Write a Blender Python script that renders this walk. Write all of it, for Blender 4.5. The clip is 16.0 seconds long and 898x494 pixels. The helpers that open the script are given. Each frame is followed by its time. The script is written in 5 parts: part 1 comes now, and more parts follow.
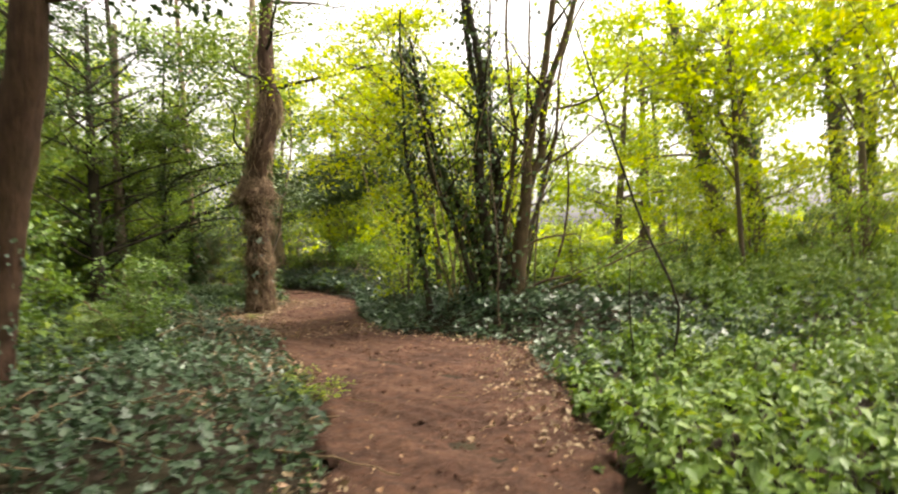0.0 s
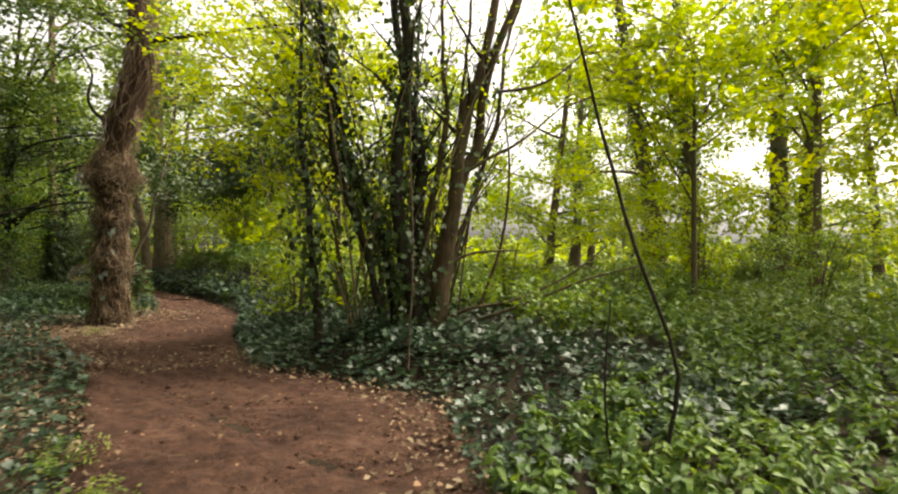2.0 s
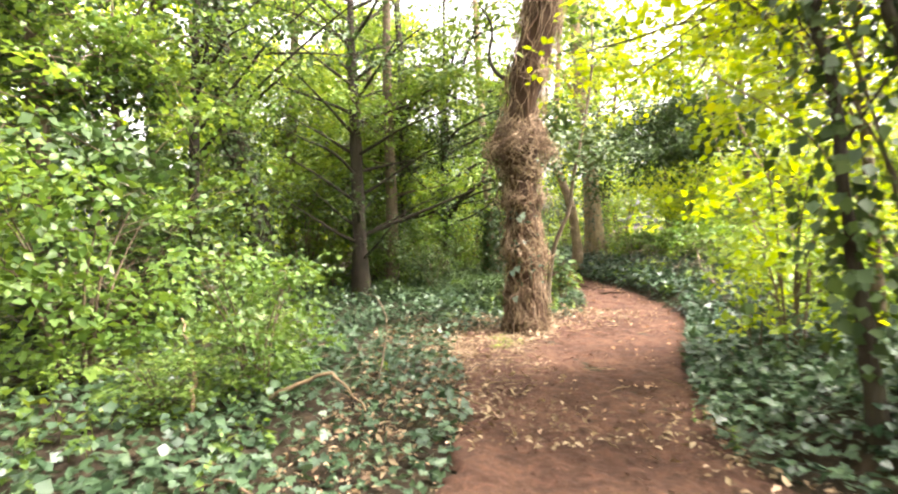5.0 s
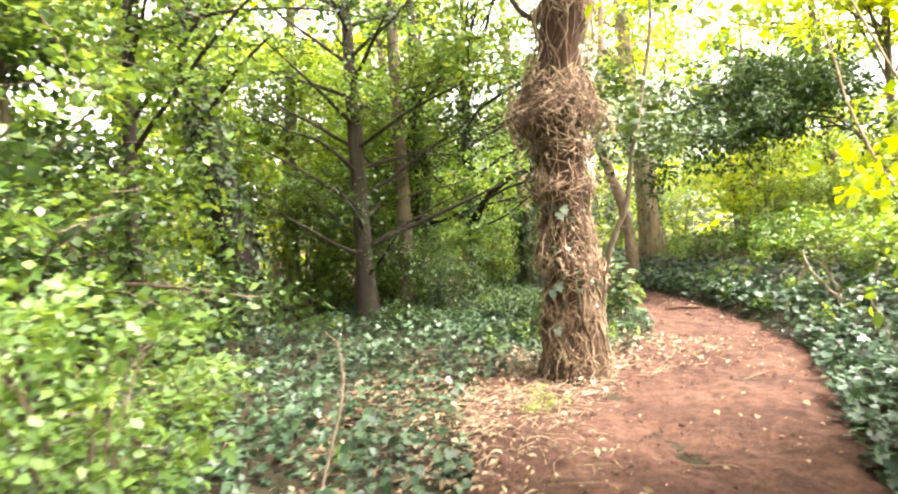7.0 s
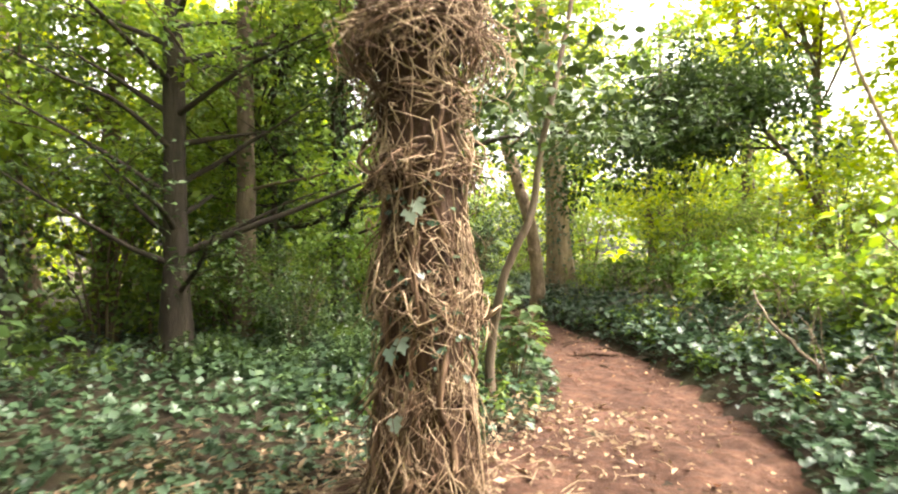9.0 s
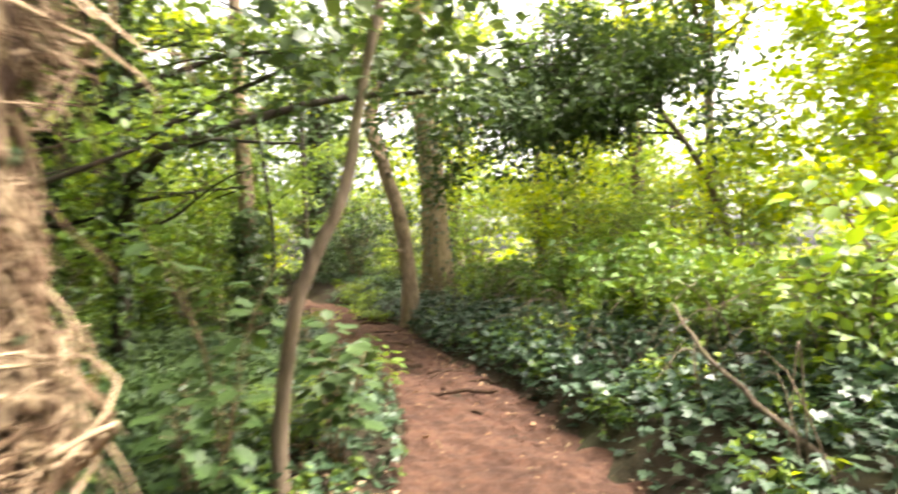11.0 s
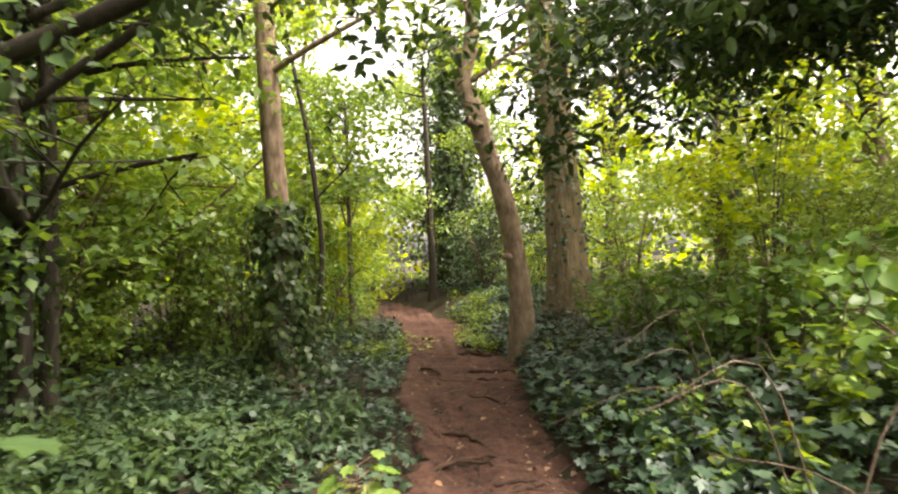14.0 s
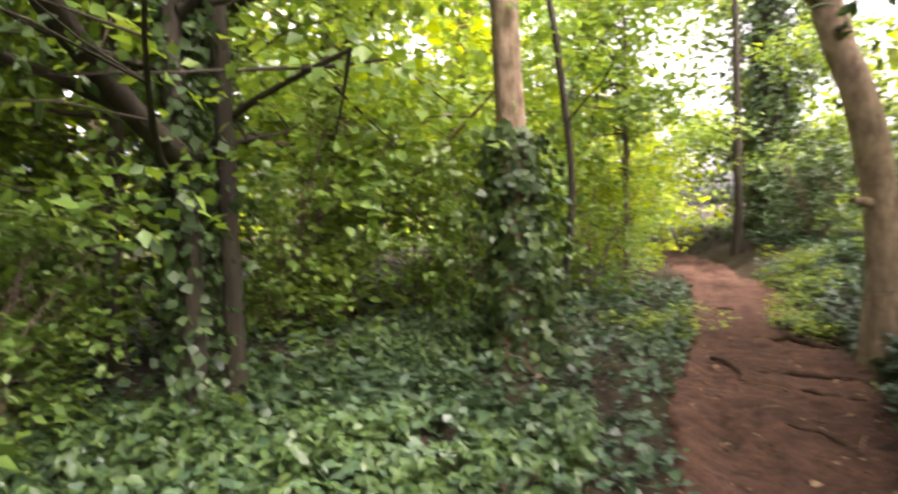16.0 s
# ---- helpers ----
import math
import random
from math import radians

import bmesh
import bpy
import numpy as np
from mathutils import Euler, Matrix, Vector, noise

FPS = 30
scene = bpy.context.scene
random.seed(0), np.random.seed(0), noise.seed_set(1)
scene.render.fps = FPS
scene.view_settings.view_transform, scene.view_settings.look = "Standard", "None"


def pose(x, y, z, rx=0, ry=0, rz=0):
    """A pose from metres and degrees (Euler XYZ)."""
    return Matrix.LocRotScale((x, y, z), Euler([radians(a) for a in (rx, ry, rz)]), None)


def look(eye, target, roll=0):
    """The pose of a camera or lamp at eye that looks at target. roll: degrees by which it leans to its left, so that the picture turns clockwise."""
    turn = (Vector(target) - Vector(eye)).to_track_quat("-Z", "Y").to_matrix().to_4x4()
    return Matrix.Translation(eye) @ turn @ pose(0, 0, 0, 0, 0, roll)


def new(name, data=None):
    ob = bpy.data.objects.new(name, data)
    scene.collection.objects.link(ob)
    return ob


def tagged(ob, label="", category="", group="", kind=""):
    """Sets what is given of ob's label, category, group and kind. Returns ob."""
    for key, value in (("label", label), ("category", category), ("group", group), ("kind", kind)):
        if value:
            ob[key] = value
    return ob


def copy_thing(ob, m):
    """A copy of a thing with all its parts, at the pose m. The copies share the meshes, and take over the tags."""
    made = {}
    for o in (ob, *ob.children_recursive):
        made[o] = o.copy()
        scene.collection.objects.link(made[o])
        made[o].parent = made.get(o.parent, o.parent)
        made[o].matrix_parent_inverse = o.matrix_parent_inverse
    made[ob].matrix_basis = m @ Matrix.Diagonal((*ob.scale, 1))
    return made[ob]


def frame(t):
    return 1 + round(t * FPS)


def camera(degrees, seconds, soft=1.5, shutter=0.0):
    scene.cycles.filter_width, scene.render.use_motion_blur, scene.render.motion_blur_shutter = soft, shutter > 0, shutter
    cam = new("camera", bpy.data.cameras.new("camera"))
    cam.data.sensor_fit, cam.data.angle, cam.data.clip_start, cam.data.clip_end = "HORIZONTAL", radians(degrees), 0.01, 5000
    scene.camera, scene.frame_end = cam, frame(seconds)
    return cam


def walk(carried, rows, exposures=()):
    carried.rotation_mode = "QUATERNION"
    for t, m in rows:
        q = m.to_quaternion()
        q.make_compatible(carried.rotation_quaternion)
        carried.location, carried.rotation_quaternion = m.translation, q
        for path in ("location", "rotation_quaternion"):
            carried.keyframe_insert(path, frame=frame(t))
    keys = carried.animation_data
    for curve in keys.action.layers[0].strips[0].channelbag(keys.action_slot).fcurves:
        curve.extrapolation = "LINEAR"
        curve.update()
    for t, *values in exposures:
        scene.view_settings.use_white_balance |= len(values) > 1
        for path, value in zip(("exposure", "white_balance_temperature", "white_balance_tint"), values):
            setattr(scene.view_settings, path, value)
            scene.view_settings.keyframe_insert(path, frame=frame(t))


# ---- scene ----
cam = camera(73.1, 16.0, 2.1, 0.5)
PATH = [
    (0.0, 0.019, -0.016, 1.483, 0.04, -0.59, 2.42),
    (0.5, 0.036, 0.507, 1.512, -1.99, 0.92, -1.87),
    (1.0, 0.211, 1.185, 1.513, 2.23, 2.13, -0.46),
    (1.5, 0.23, 1.75, 1.504, 3.17, 1.39, -1.29),
    (2.0, 0.302, 2.357, 1.509, -7.08, 0.21, -1.28),
    (2.5, 0.407, 2.957, 1.522, -3.86, 0.46, 1.94),
    (3.0, 0.348, 3.63, 1.518, 5.13, -0.4, -0.33),
    (3.5, 0.289, 4.24, 1.498, 10.07, -0.55, 0.06),
    (4.0, 0.109, 4.776, 1.5, 22.55, 0.85, -0.48),
    (4.5, -0.201, 5.32, 1.525, 29.48, -1.45, 0.56),
    (7.0, -1.664, 8.215, 1.479, 36.41, -0.59, 4.03),
    (7.5, -1.803, 8.896, 1.493, 31.66, 1.0, 4.97),
    (8.0, -2.031, 9.521, 1.436, 28.64, 0.69, 2.14),
    (10.5, -2.965, 12.614, 1.469, 28.25, 0.27, -1.34),
    (11.0, -2.932, 13.119, 1.46, 18.25, 0.43, 1.26),
    (11.5, -2.915, 13.726, 1.492, 14.52, 1.14, 0.92),
    (12.0, -2.972, 14.327, 1.531, 14.47, 1.39, 0.53),
    (12.5, -3.019, 14.913, 1.529, 22.07, 1.62, 3.15),
    (13.0, -3.153, 15.473, 1.504, 22.75, 0.32, -3.31),
    (13.5, -3.296, 16.037, 1.479, 30.9, 0.05, 0.74),
    (14.0, -3.493, 16.558, 1.473, 34.05, 1.12, 1.59),
    (14.5, -3.724, 17.044, 1.509, 32.25, -0.82, -1.07),
    (15.0, -3.932, 17.573, 1.523, 37.37, -0.91, 3.04),
    (15.5, -4.299, 17.901, 1.45, 49.76, -4.18, -0.37),
    (16.0, -4.548, 18.12, 1.496, 61.31, -3.67, 1.11),
]
EXPOSURES = [(0, 1.95, 7300, 13), (0.5, 1.42, 7450, 10), (3.0, 1.52, 7450, 10), (3.6, 2.0, 7400, 10), (4.5, 3.0, 6950, 15), (7.0, 3.65, 6850, 18), (8.2, 3.2, 6950, 16), (11.0, 3.1, 7050, 14), (12.5, 2.6, 7300, 17), (14.5, 2.75, 6950, 21), (15.4, 2.7, 6800, 24), (16, 3.1, 6750, 26)]
walk(cam, [(t, pose(x, y, z, 90 + p, r, yw)) for t, x, y, z, yw, p, r in PATH], EXPOSURES)

# ---- sky and sun: bright overcast ----
world = bpy.data.worlds.new("sky")
scene.world = world
world.use_nodes = True
wn = world.node_tree
sky = wn.nodes.new("ShaderNodeTexSky")
sky.sky_type, sky.sun_disc = "NISHITA", False
sky.sun_elevation, sky.sun_rotation = radians(55), radians(70)
sky.air_density, sky.dust_density, sky.ozone_density = 1.0, 6.0, 1.0
haze = wn.nodes.new("ShaderNodeHueSaturation")
haze.inputs["Saturation"].default_value = 0.12
wn.links.new(sky.outputs[0], haze.inputs["Color"])
wn.links.new(haze.outputs[0], wn.nodes["Background"].inputs[0])
wn.nodes["Background"].inputs[1].default_value = 0.15
sun_data = bpy.data.lights.new("sun", "SUN")
sun_data.energy, sun_data.angle, sun_data.color = 1.3, radians(12), (1.0, 0.95, 0.86)
sun = new("sun", sun_data)
# the sky's sun stands 70 degrees clockwise from +Y
sun.matrix_world = look((8, 12, 20), (8 - math.sin(radians(70)) * 10, 12 - math.cos(radians(70)) * 10, 20 - 10 * math.tan(radians(55))))


# ---- materials ----
def nodes_of(name, rough=0.6, spec=0.4):
    m = bpy.data.materials.new(name)
    m.use_nodes = True
    b = m.node_tree.nodes["Principled BSDF"]
    b.inputs["Roughness"].default_value = rough
    b.inputs["Specular IOR Level"].default_value = spec
    return m, m.node_tree, b


def ramp(nt, fac, stops):
    r = nt.nodes.new("ShaderNodeValToRGB")
    e = r.color_ramp.elements
    while len(e) < len(stops):
        e.new(0.5)
    for el, (p, c) in zip(e, stops):
        el.position, el.color = p, (*c, 1)
    nt.links.new(fac, r.inputs[0])
    return r.outputs[0]


def tex_noise(nt, scale, detail=6, rough=0.6, stretch=(1, 1, 1)):
    co = nt.nodes.new("ShaderNodeTexCoord")
    mp = nt.nodes.new("ShaderNodeMapping")
    mp.inputs["Scale"].default_value = stretch
    n = nt.nodes.new("ShaderNodeTexNoise")
    n.inputs["Scale"].default_value, n.inputs["Detail"].default_value, n.inputs["Roughness"].default_value = scale, detail, rough
    nt.links.new(co.outputs["Object"], mp.inputs[0])
    nt.links.new(mp.outputs[0], n.inputs["Vector"])
    return n.outputs["Fac"]


def mixed(nt, fac, a, b, mode="MIX"):
    m = nt.nodes.new("ShaderNodeMix")
    m.data_type, m.blend_type = "RGBA", mode
    for sock, val in ((m.inputs["Factor"], fac), (m.inputs["A"], a), (m.inputs["B"], b)):
        if isinstance(val, (int, float)):
            sock.default_value = val
        elif isinstance(val, tuple):
            sock.default_value = (*val, 1)
        else:
            nt.links.new(val, sock)
    return m.outputs["Result"]


def bumped(nt, b, height, strength, distance=0.02):
    bp = nt.nodes.new("ShaderNodeBump")
    bp.inputs["Strength"].default_value, bp.inputs["Distance"].default_value = strength, distance
    nt.links.new(height, bp.inputs["Height"])
    nt.links.new(bp.outputs[0], b.inputs["Normal"])


def leaf_material(name, dark, mid, light, through_light=0.35, rough=0.45, spec=0.4, patch=0.35):
    """Leaf: colour differs leaf by leaf and in soft patches; light shines through."""
    m, nt, b = nodes_of(name, rough, spec)
    geo = nt.nodes.new("ShaderNodeNewGeometry")
    col = ramp(nt, geo.outputs["Random Per Island"], [(0.0, dark), (0.5, mid), (0.93, light), (1.0, tuple(c * s for c, s in zip(light, (1.3, 1.1, 1.2))))])
    info = nt.nodes.new("ShaderNodeObjectInfo")
    shift = ramp(nt, info.outputs["Random"], [(0.0, (0.8, 0.9, 0.9)), (1.0, (1.15, 1.05, 0.95))])
    col = mixed(nt, 1.0, col, shift, "MULTIPLY")
    col = mixed(nt, patch, col, ramp(nt, tex_noise(nt, 0.9, 3), [(0.35, dark), (0.65, light)]))
    nt.links.new(col, b.inputs["Base Color"])
    tr = nt.nodes.new("ShaderNodeBsdfTranslucent")
    hs = nt.nodes.new("ShaderNodeHueSaturation")
    hs.inputs["Hue"].default_value, hs.inputs["Saturation"].default_value, hs.inputs["Value"].default_value = 0.475, 1.12, 1.75
    nt.links.new(col, hs.inputs["Color"])
    nt.links.new(hs.outputs[0], tr.inputs["Color"])
    mx = nt.nodes.new("ShaderNodeMixShader")
    mx.inputs[0].default_value = through_light
    out = nt.nodes["Material Output"]
    nt.links.new(b.outputs[0], mx.inputs[1])
    nt.links.new(tr.outputs[0], mx.inputs[2])
    nt.links.new(mx.outputs[0], out.inputs[0])
    bumped(nt, b, tex_noise(nt, 60, 3), 0.25, 0.004)
    return m


def bark_material(name, dark, light, moss=(0.09, 0.1, 0.03), moss_amount=0.25, stretch=(1, 1, 0.18), scale=16, strength=0.9):
    m, nt, b = nodes_of(name, 0.9, 0.2)
    grain = tex_noise(nt, scale, 8, 0.65, stretch)
    broad = tex_noise(nt, 2.2, 4, 0.6, (1, 1, 0.5))
    col = ramp(nt, grain, [(0.3, dark), (0.7, light)])
    col = mixed(nt, ramp(nt, broad, [(0.45, (0, 0, 0)), (0.7, (moss_amount * 2,) * 3)]), col, moss)
    col = mixed(nt, 0.35, col, ramp(nt, tex_noise(nt, 5, 5), [(0.35, dark), (0.7, light)]))
    nt.links.new(col, b.inputs["Base Color"])
    bumped(nt, b, grain, strength, 0.03)
    return m


def earth_material(name, stops, litter, scale, strength):
    m, nt, b = nodes_of(name, 0.95, 0.15)
    col = ramp(nt, tex_noise(nt, 1.1, 6, 0.65), stops)
    fine = tex_noise(nt, 38, 8, 0.75)
    col = mixed(nt, ramp(nt, fine, [(0.55, (0, 0, 0)), (0.75, (0.8,) * 3)]), col, litter)
    col = mixed(nt, 0.75, col, ramp(nt, tex_noise(nt, scale * 0.5, 10, 0.75), [(0.34, (0.3, 0.28, 0.28)), (0.5, (0.9, 0.9, 0.9)), (0.66, (1.5, 1.42, 1.36))]), "MULTIPLY")
    col = mixed(nt, 0.6, col, ramp(nt, tex_noise(nt, 95, 4, 0.8), [(0.3, (0.5, 0.48, 0.46)), (0.6, (1.15, 1.12, 1.1))]), "MULTIPLY")
    nt.links.new(col, b.inputs["Base Color"])
    bumped(nt, b, tex_noise(nt, scale, 10, 0.7), strength, 0.05)
    return m


DIRT = earth_material("path_dirt", [(0.3, (0.05, 0.025, 0.018)), (0.55, (0.092, 0.049, 0.033)), (0.75, (0.145, 0.08, 0.058))], (0.17, 0.1, 0.066), 14, 1.0)
SOIL = earth_material("woodland_soil", [(0.3, (0.018, 0.013, 0.009)), (0.5, (0.034, 0.025, 0.015)), (0.7, (0.032, 0.036, 0.015))], (0.1, 0.064, 0.034), 9, 0.9)
BARK = bark_material("grey_brown_bark", (0.055, 0.04, 0.028), (0.19, 0.14, 0.1))
BARK_WARM = bark_material("warm_brown_bark", (0.055, 0.036, 0.022), (0.37, 0.265, 0.18), moss_amount=0.18, stretch=(1, 1, 0.35), scale=15, strength=1.3)
BARK_PALE = bark_material("pale_olive_bark", (0.075, 0.052, 0.028), (0.33, 0.25, 0.155), (0.15, 0.13, 0.045), 0.4, strength=1.3)
BARK_DARK = bark_material("near_black_bark", (0.016, 0.013, 0.01), (0.048, 0.037, 0.027), moss_amount=0.1)
BARK_COPPICE = bark_material("coppice_bark", (0.035, 0.023, 0.014), (0.15, 0.1, 0.06), moss_amount=0.2)
# bark colour lowered so gaps between ivy mats look like shaded cavities
BARK_RED = bark_material("reddish_dead_bark", (0.018, 0.01, 0.007), (0.085, 0.046, 0.028), moss_amount=0.05, scale=22)
VINE = bark_material("dead_ivy_stem", (0.1, 0.066, 0.042), (0.42, 0.31, 0.2), moss_amount=0.0, scale=30, strength=0.5)
FIBRE = bark_material("dead_ivy_fibre", (0.026, 0.015, 0.009), (0.17, 0.105, 0.062), moss_amount=0.0, scale=30, strength=0.4)
STICK = bark_material("fallen_stick", (0.09, 0.06, 0.036), (0.25, 0.175, 0.105), moss_amount=0.1, scale=30, strength=0.5)
LEAF_LIME = leaf_material("lime_leaf", (0.12, 0.2, 0.017), (0.2, 0.29, 0.024), (0.33, 0.4, 0.036), 0.48)
LEAF_GREEN = leaf_material("green_leaf", (0.065, 0.125, 0.022), (0.115, 0.2, 0.034), (0.19, 0.28, 0.05), 0.42)
LEAF_MID = leaf_material("shrub_leaf", (0.045, 0.095, 0.02), (0.085, 0.15, 0.028), (0.14, 0.21, 0.04), 0.34)
LEAF_DARK = leaf_material("evergreen_leaf", (0.014, 0.032, 0.01), (0.03, 0.06, 0.016), (0.06, 0.1, 0.026), 0.18, 0.48, 0.35)
LEAF_YEW = leaf_material("yew_needle", (0.018, 0.04, 0.012), (0.035, 0.07, 0.018), (0.07, 0.12, 0.03), 0.22, 0.5, 0.35)
LEAF_IVY = leaf_material("ivy_leaf", (0.014, 0.034, 0.016), (0.03, 0.064, 0.03), (0.06, 0.105, 0.052), 0.16, 0.42, 0.42)
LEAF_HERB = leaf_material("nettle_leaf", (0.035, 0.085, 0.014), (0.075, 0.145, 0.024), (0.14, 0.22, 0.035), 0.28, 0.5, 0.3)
LEAF_BRAMBLE = leaf_material("bramble_leaf", (0.04, 0.09, 0.016), (0.1, 0.18, 0.026), (0.25, 0.35, 0.042), 0.38)
LEAF_DEAD = leaf_material("dead_leaf", (0.1, 0.055, 0.03), (0.2, 0.122, 0.068), (0.36, 0.25, 0.155), 0.1, 0.7, 0.3, 0.0)
WHITE_LEAF = leaf_material("pale_ivy_leaf", (0.14, 0.19, 0.15), (0.2, 0.26, 0.21), (0.28, 0.34, 0.28), 0.15, 0.4, 0.5)


# ---- mesh helpers ----
def mesh_of(name, verts, faces, mat, smooth=True):
    v, f = np.asarray(verts, dtype=np.float32), np.asarray(faces, dtype=np.int32)
    me = bpy.data.meshes.new(name)
    k = f.shape[1]
    me.vertices.add(len(v))
    me.vertices.foreach_set("co", v.ravel())
    me.loops.add(f.size)
    me.loops.foreach_set("vertex_index", f.ravel())
    me.polygons.add(len(f))
    me.polygons.foreach_set("loop_start", np.arange(0, f.size, k, dtype=np.int32))
    if smooth:
        me.polygons.foreach_set("use_smooth", np.ones(len(f), dtype=bool))
    me.update(calc_edges=True)
    me.materials.append(mat)
    return me


def part(name, me, parent, label=""):
    ob = new(name, me)
    ob.parent = parent
    if label:
        ob["label"] = label
    return ob


def thing(name, x, y, z, label, category, group="", turn=0.0):
    e = new(name)
    e.empty_display_size = 0.3
    e.matrix_world = pose(x, y, z, 0, 0, turn)
    return tagged(e, label, category, group)


def unit(a):
    return a / np.maximum(np.linalg.norm(a, axis=-1, keepdims=True), 1e-9)


def spline(pts, steps):
    """A smooth curve through the points."""
    p = np.asarray(pts, float)
    if len(p) < 3:
        t = np.linspace(0, 1, steps)[:, None]
        return p[0] * (1 - t) + p[-1] * t
    q = np.vstack([2 * p[0] - p[1], p, 2 * p[-1] - p[-2]])
    out = []
    for u in np.linspace(0, len(p) - 1 - 1e-6, steps):
        i, t = int(u), u - int(u)
        a, b, c, d = q[i:i + 4]
        out.append(0.5 * (2 * b + (c - a) * t + (2 * a - 5 * b + 4 * c - d) * t * t + (3 * b - a - 3 * c + d) * t ** 3))
    return np.array(out)


def tube(curve, radii, sides=8, rough=0.0, rng=None, flare=0.0):
    """Verts and quads of a round stem along a curve, lumpy by rough, flared at its foot."""
    c = np.asarray(curve, float)
    n = len(c)
    r = np.interp(np.linspace(0, 1, n), np.linspace(0, 1, len(radii)), radii)
    tan = unit(np.gradient(c, axis=0))
    ref = np.array([1.0, 0, 0]) if abs(tan[:, 0]).mean() < 0.75 else np.array([0, 1.0, 0])
    side = unit(np.cross(tan, ref))
    up = np.cross(side, tan)
    ang = np.linspace(0, 2 * np.pi, sides, endpoint=False)
    ring = side[:, None, :] * np.cos(ang)[None, :, None] + up[:, None, :] * np.sin(ang)[None, :, None]
    rad = np.repeat(r[:, None], sides, 1)
    if rough and rng is not None:
        lobes = sum(rng.uniform(0.3, 1) * np.sin(k * ang[None, :] + rng.uniform(0, 6.3) + np.linspace(0, rng.uniform(-3, 3), n)[:, None]) for k in (2, 3, 5)) / 2.2
        rad = rad * (1 + rough * lobes + rough * 0.6 * rng.normal(0, 1, (n, sides)).clip(-1.5, 1.5))
    if flare:
        h = np.linspace(0, 1, n)[:, None]
        rad = rad * (1 + flare * np.exp(-h * 14) * (1 + 0.4 * np.sin(5 * ang)[None, :]))
    v = (c[:, None, :] + ring * rad[:, :, None]).reshape(-1, 3)
    i, j = np.meshgrid(np.arange(n - 1), np.arange(sides), indexing="ij")
    a, b = i * sides + j, i * sides + (j + 1) % sides
    f = np.stack([a, b, b + sides, a + sides], -1).reshape(-1, 4)
    return v, f


def joined(pieces):
    vs, fs, n = [], [], 0
    for v, f in pieces:
        vs.append(v)
        fs.append(f + n)
        n += len(v)
    return np.vstack(vs), np.vstack(fs)


KITE = (np.array([(0, 0, 0), (0.42, 0.5, 0.1), (1, 0, -0.06), (0.42, -0.5, 0.1)]), np.array([(0, 2, 1), (0, 3, 2)]))
OVAL = (np.array([(0, 0, 0), (0.25, 0.4, 0.08), (0.62, 0.42, 0.07), (1, 0, -0.1), (0.62, -0.42, 0.07), (0.25, -0.4, 0.08), (0.5, 0, 0)]),
        np.array([(0, 6, 1), (1, 6, 2), (2, 6, 3), (3, 6, 4), (4, 6, 5), (5, 6, 0)]))
IVY = (np.array([(0, 0, 0), (-0.16, 0.22, 0.05), (0.12, 0.56, 0.03), (0.36, 0.27, 0.07), (0.6, 0.42, 0.0), (0.66, 0.2, 0.04), (1, 0, -0.08),
                 (0.66, -0.2, 0.04), (0.6, -0.42, 0.0), (0.36, -0.27, 0.07), (0.12, -0.56, 0.03), (-0.16, -0.22, 0.05)]),
       np.array([(0, i, i + 1) for i in range(1, 11)]))


def leaf_arrays(pos, normal, along, length, width, shape=KITE):
    """Verts and triangles of many leaves."""
    n = unit(normal)
    d = unit(along - n * (along * n).sum(-1, keepdims=True))
    s = np.cross(n, d)
    t, f = shape
    ln, w = np.asarray(length)[:, None, None], np.asarray(width)[:, None, None]
    v = pos[:, None, :] + d[:, None, :] * (t[None, :, :1] * ln) + s[:, None, :] * (t[None, :, 1:2] * w) + n[:, None, :] * (t[None, :, 2:] * ln)
    m = len(pos)
    return v.reshape(-1, 3), (f[None] + (np.arange(m) * len(t))[:, None, None]).reshape(-1, f.shape[1])


def spray_leaves(rng, tips, per, radius, size, flat=0.3, droop=0.1, tilt=0.35, slim=0.75, shape=KITE):
    """Leaves in flattened sprays round the twig ends."""
    k = len(tips)
    c = np.repeat(tips, per, 0)
    tip_n = np.repeat(unit(np.array([0, 0, 1.0]) + rng.normal(0, tilt, (k, 3))), per, 0)
    a, r = rng.uniform(0, 2 * np.pi, k * per), radius * np.sqrt(rng.uniform(0, 1, k * per)) * np.repeat(rng.uniform(0.6, 1.3, k), per)
    e1 = unit(np.cross(tip_n, np.array([0.31, 0.95, 0.1])))
    e2 = np.cross(tip_n, e1)
    rad = e1 * np.cos(a)[:, None] + e2 * np.sin(a)[:, None]
    pos = c + rad * r[:, None] + tip_n * (rng.normal(0, flat, k * per) * radius)[:, None]
    pos[:, 2] -= droop * r
    n = tip_n + rng.normal(0, 0.45, (k * per, 3))
    along = rad + rng.normal(0, 0.5, (k * per, 3)) - np.array([0, 0, 0.35])
    ln = size * rng.uniform(0.6, 1.3, k * per)
    return leaf_arrays(pos, n, along, ln, ln * slim, shape)


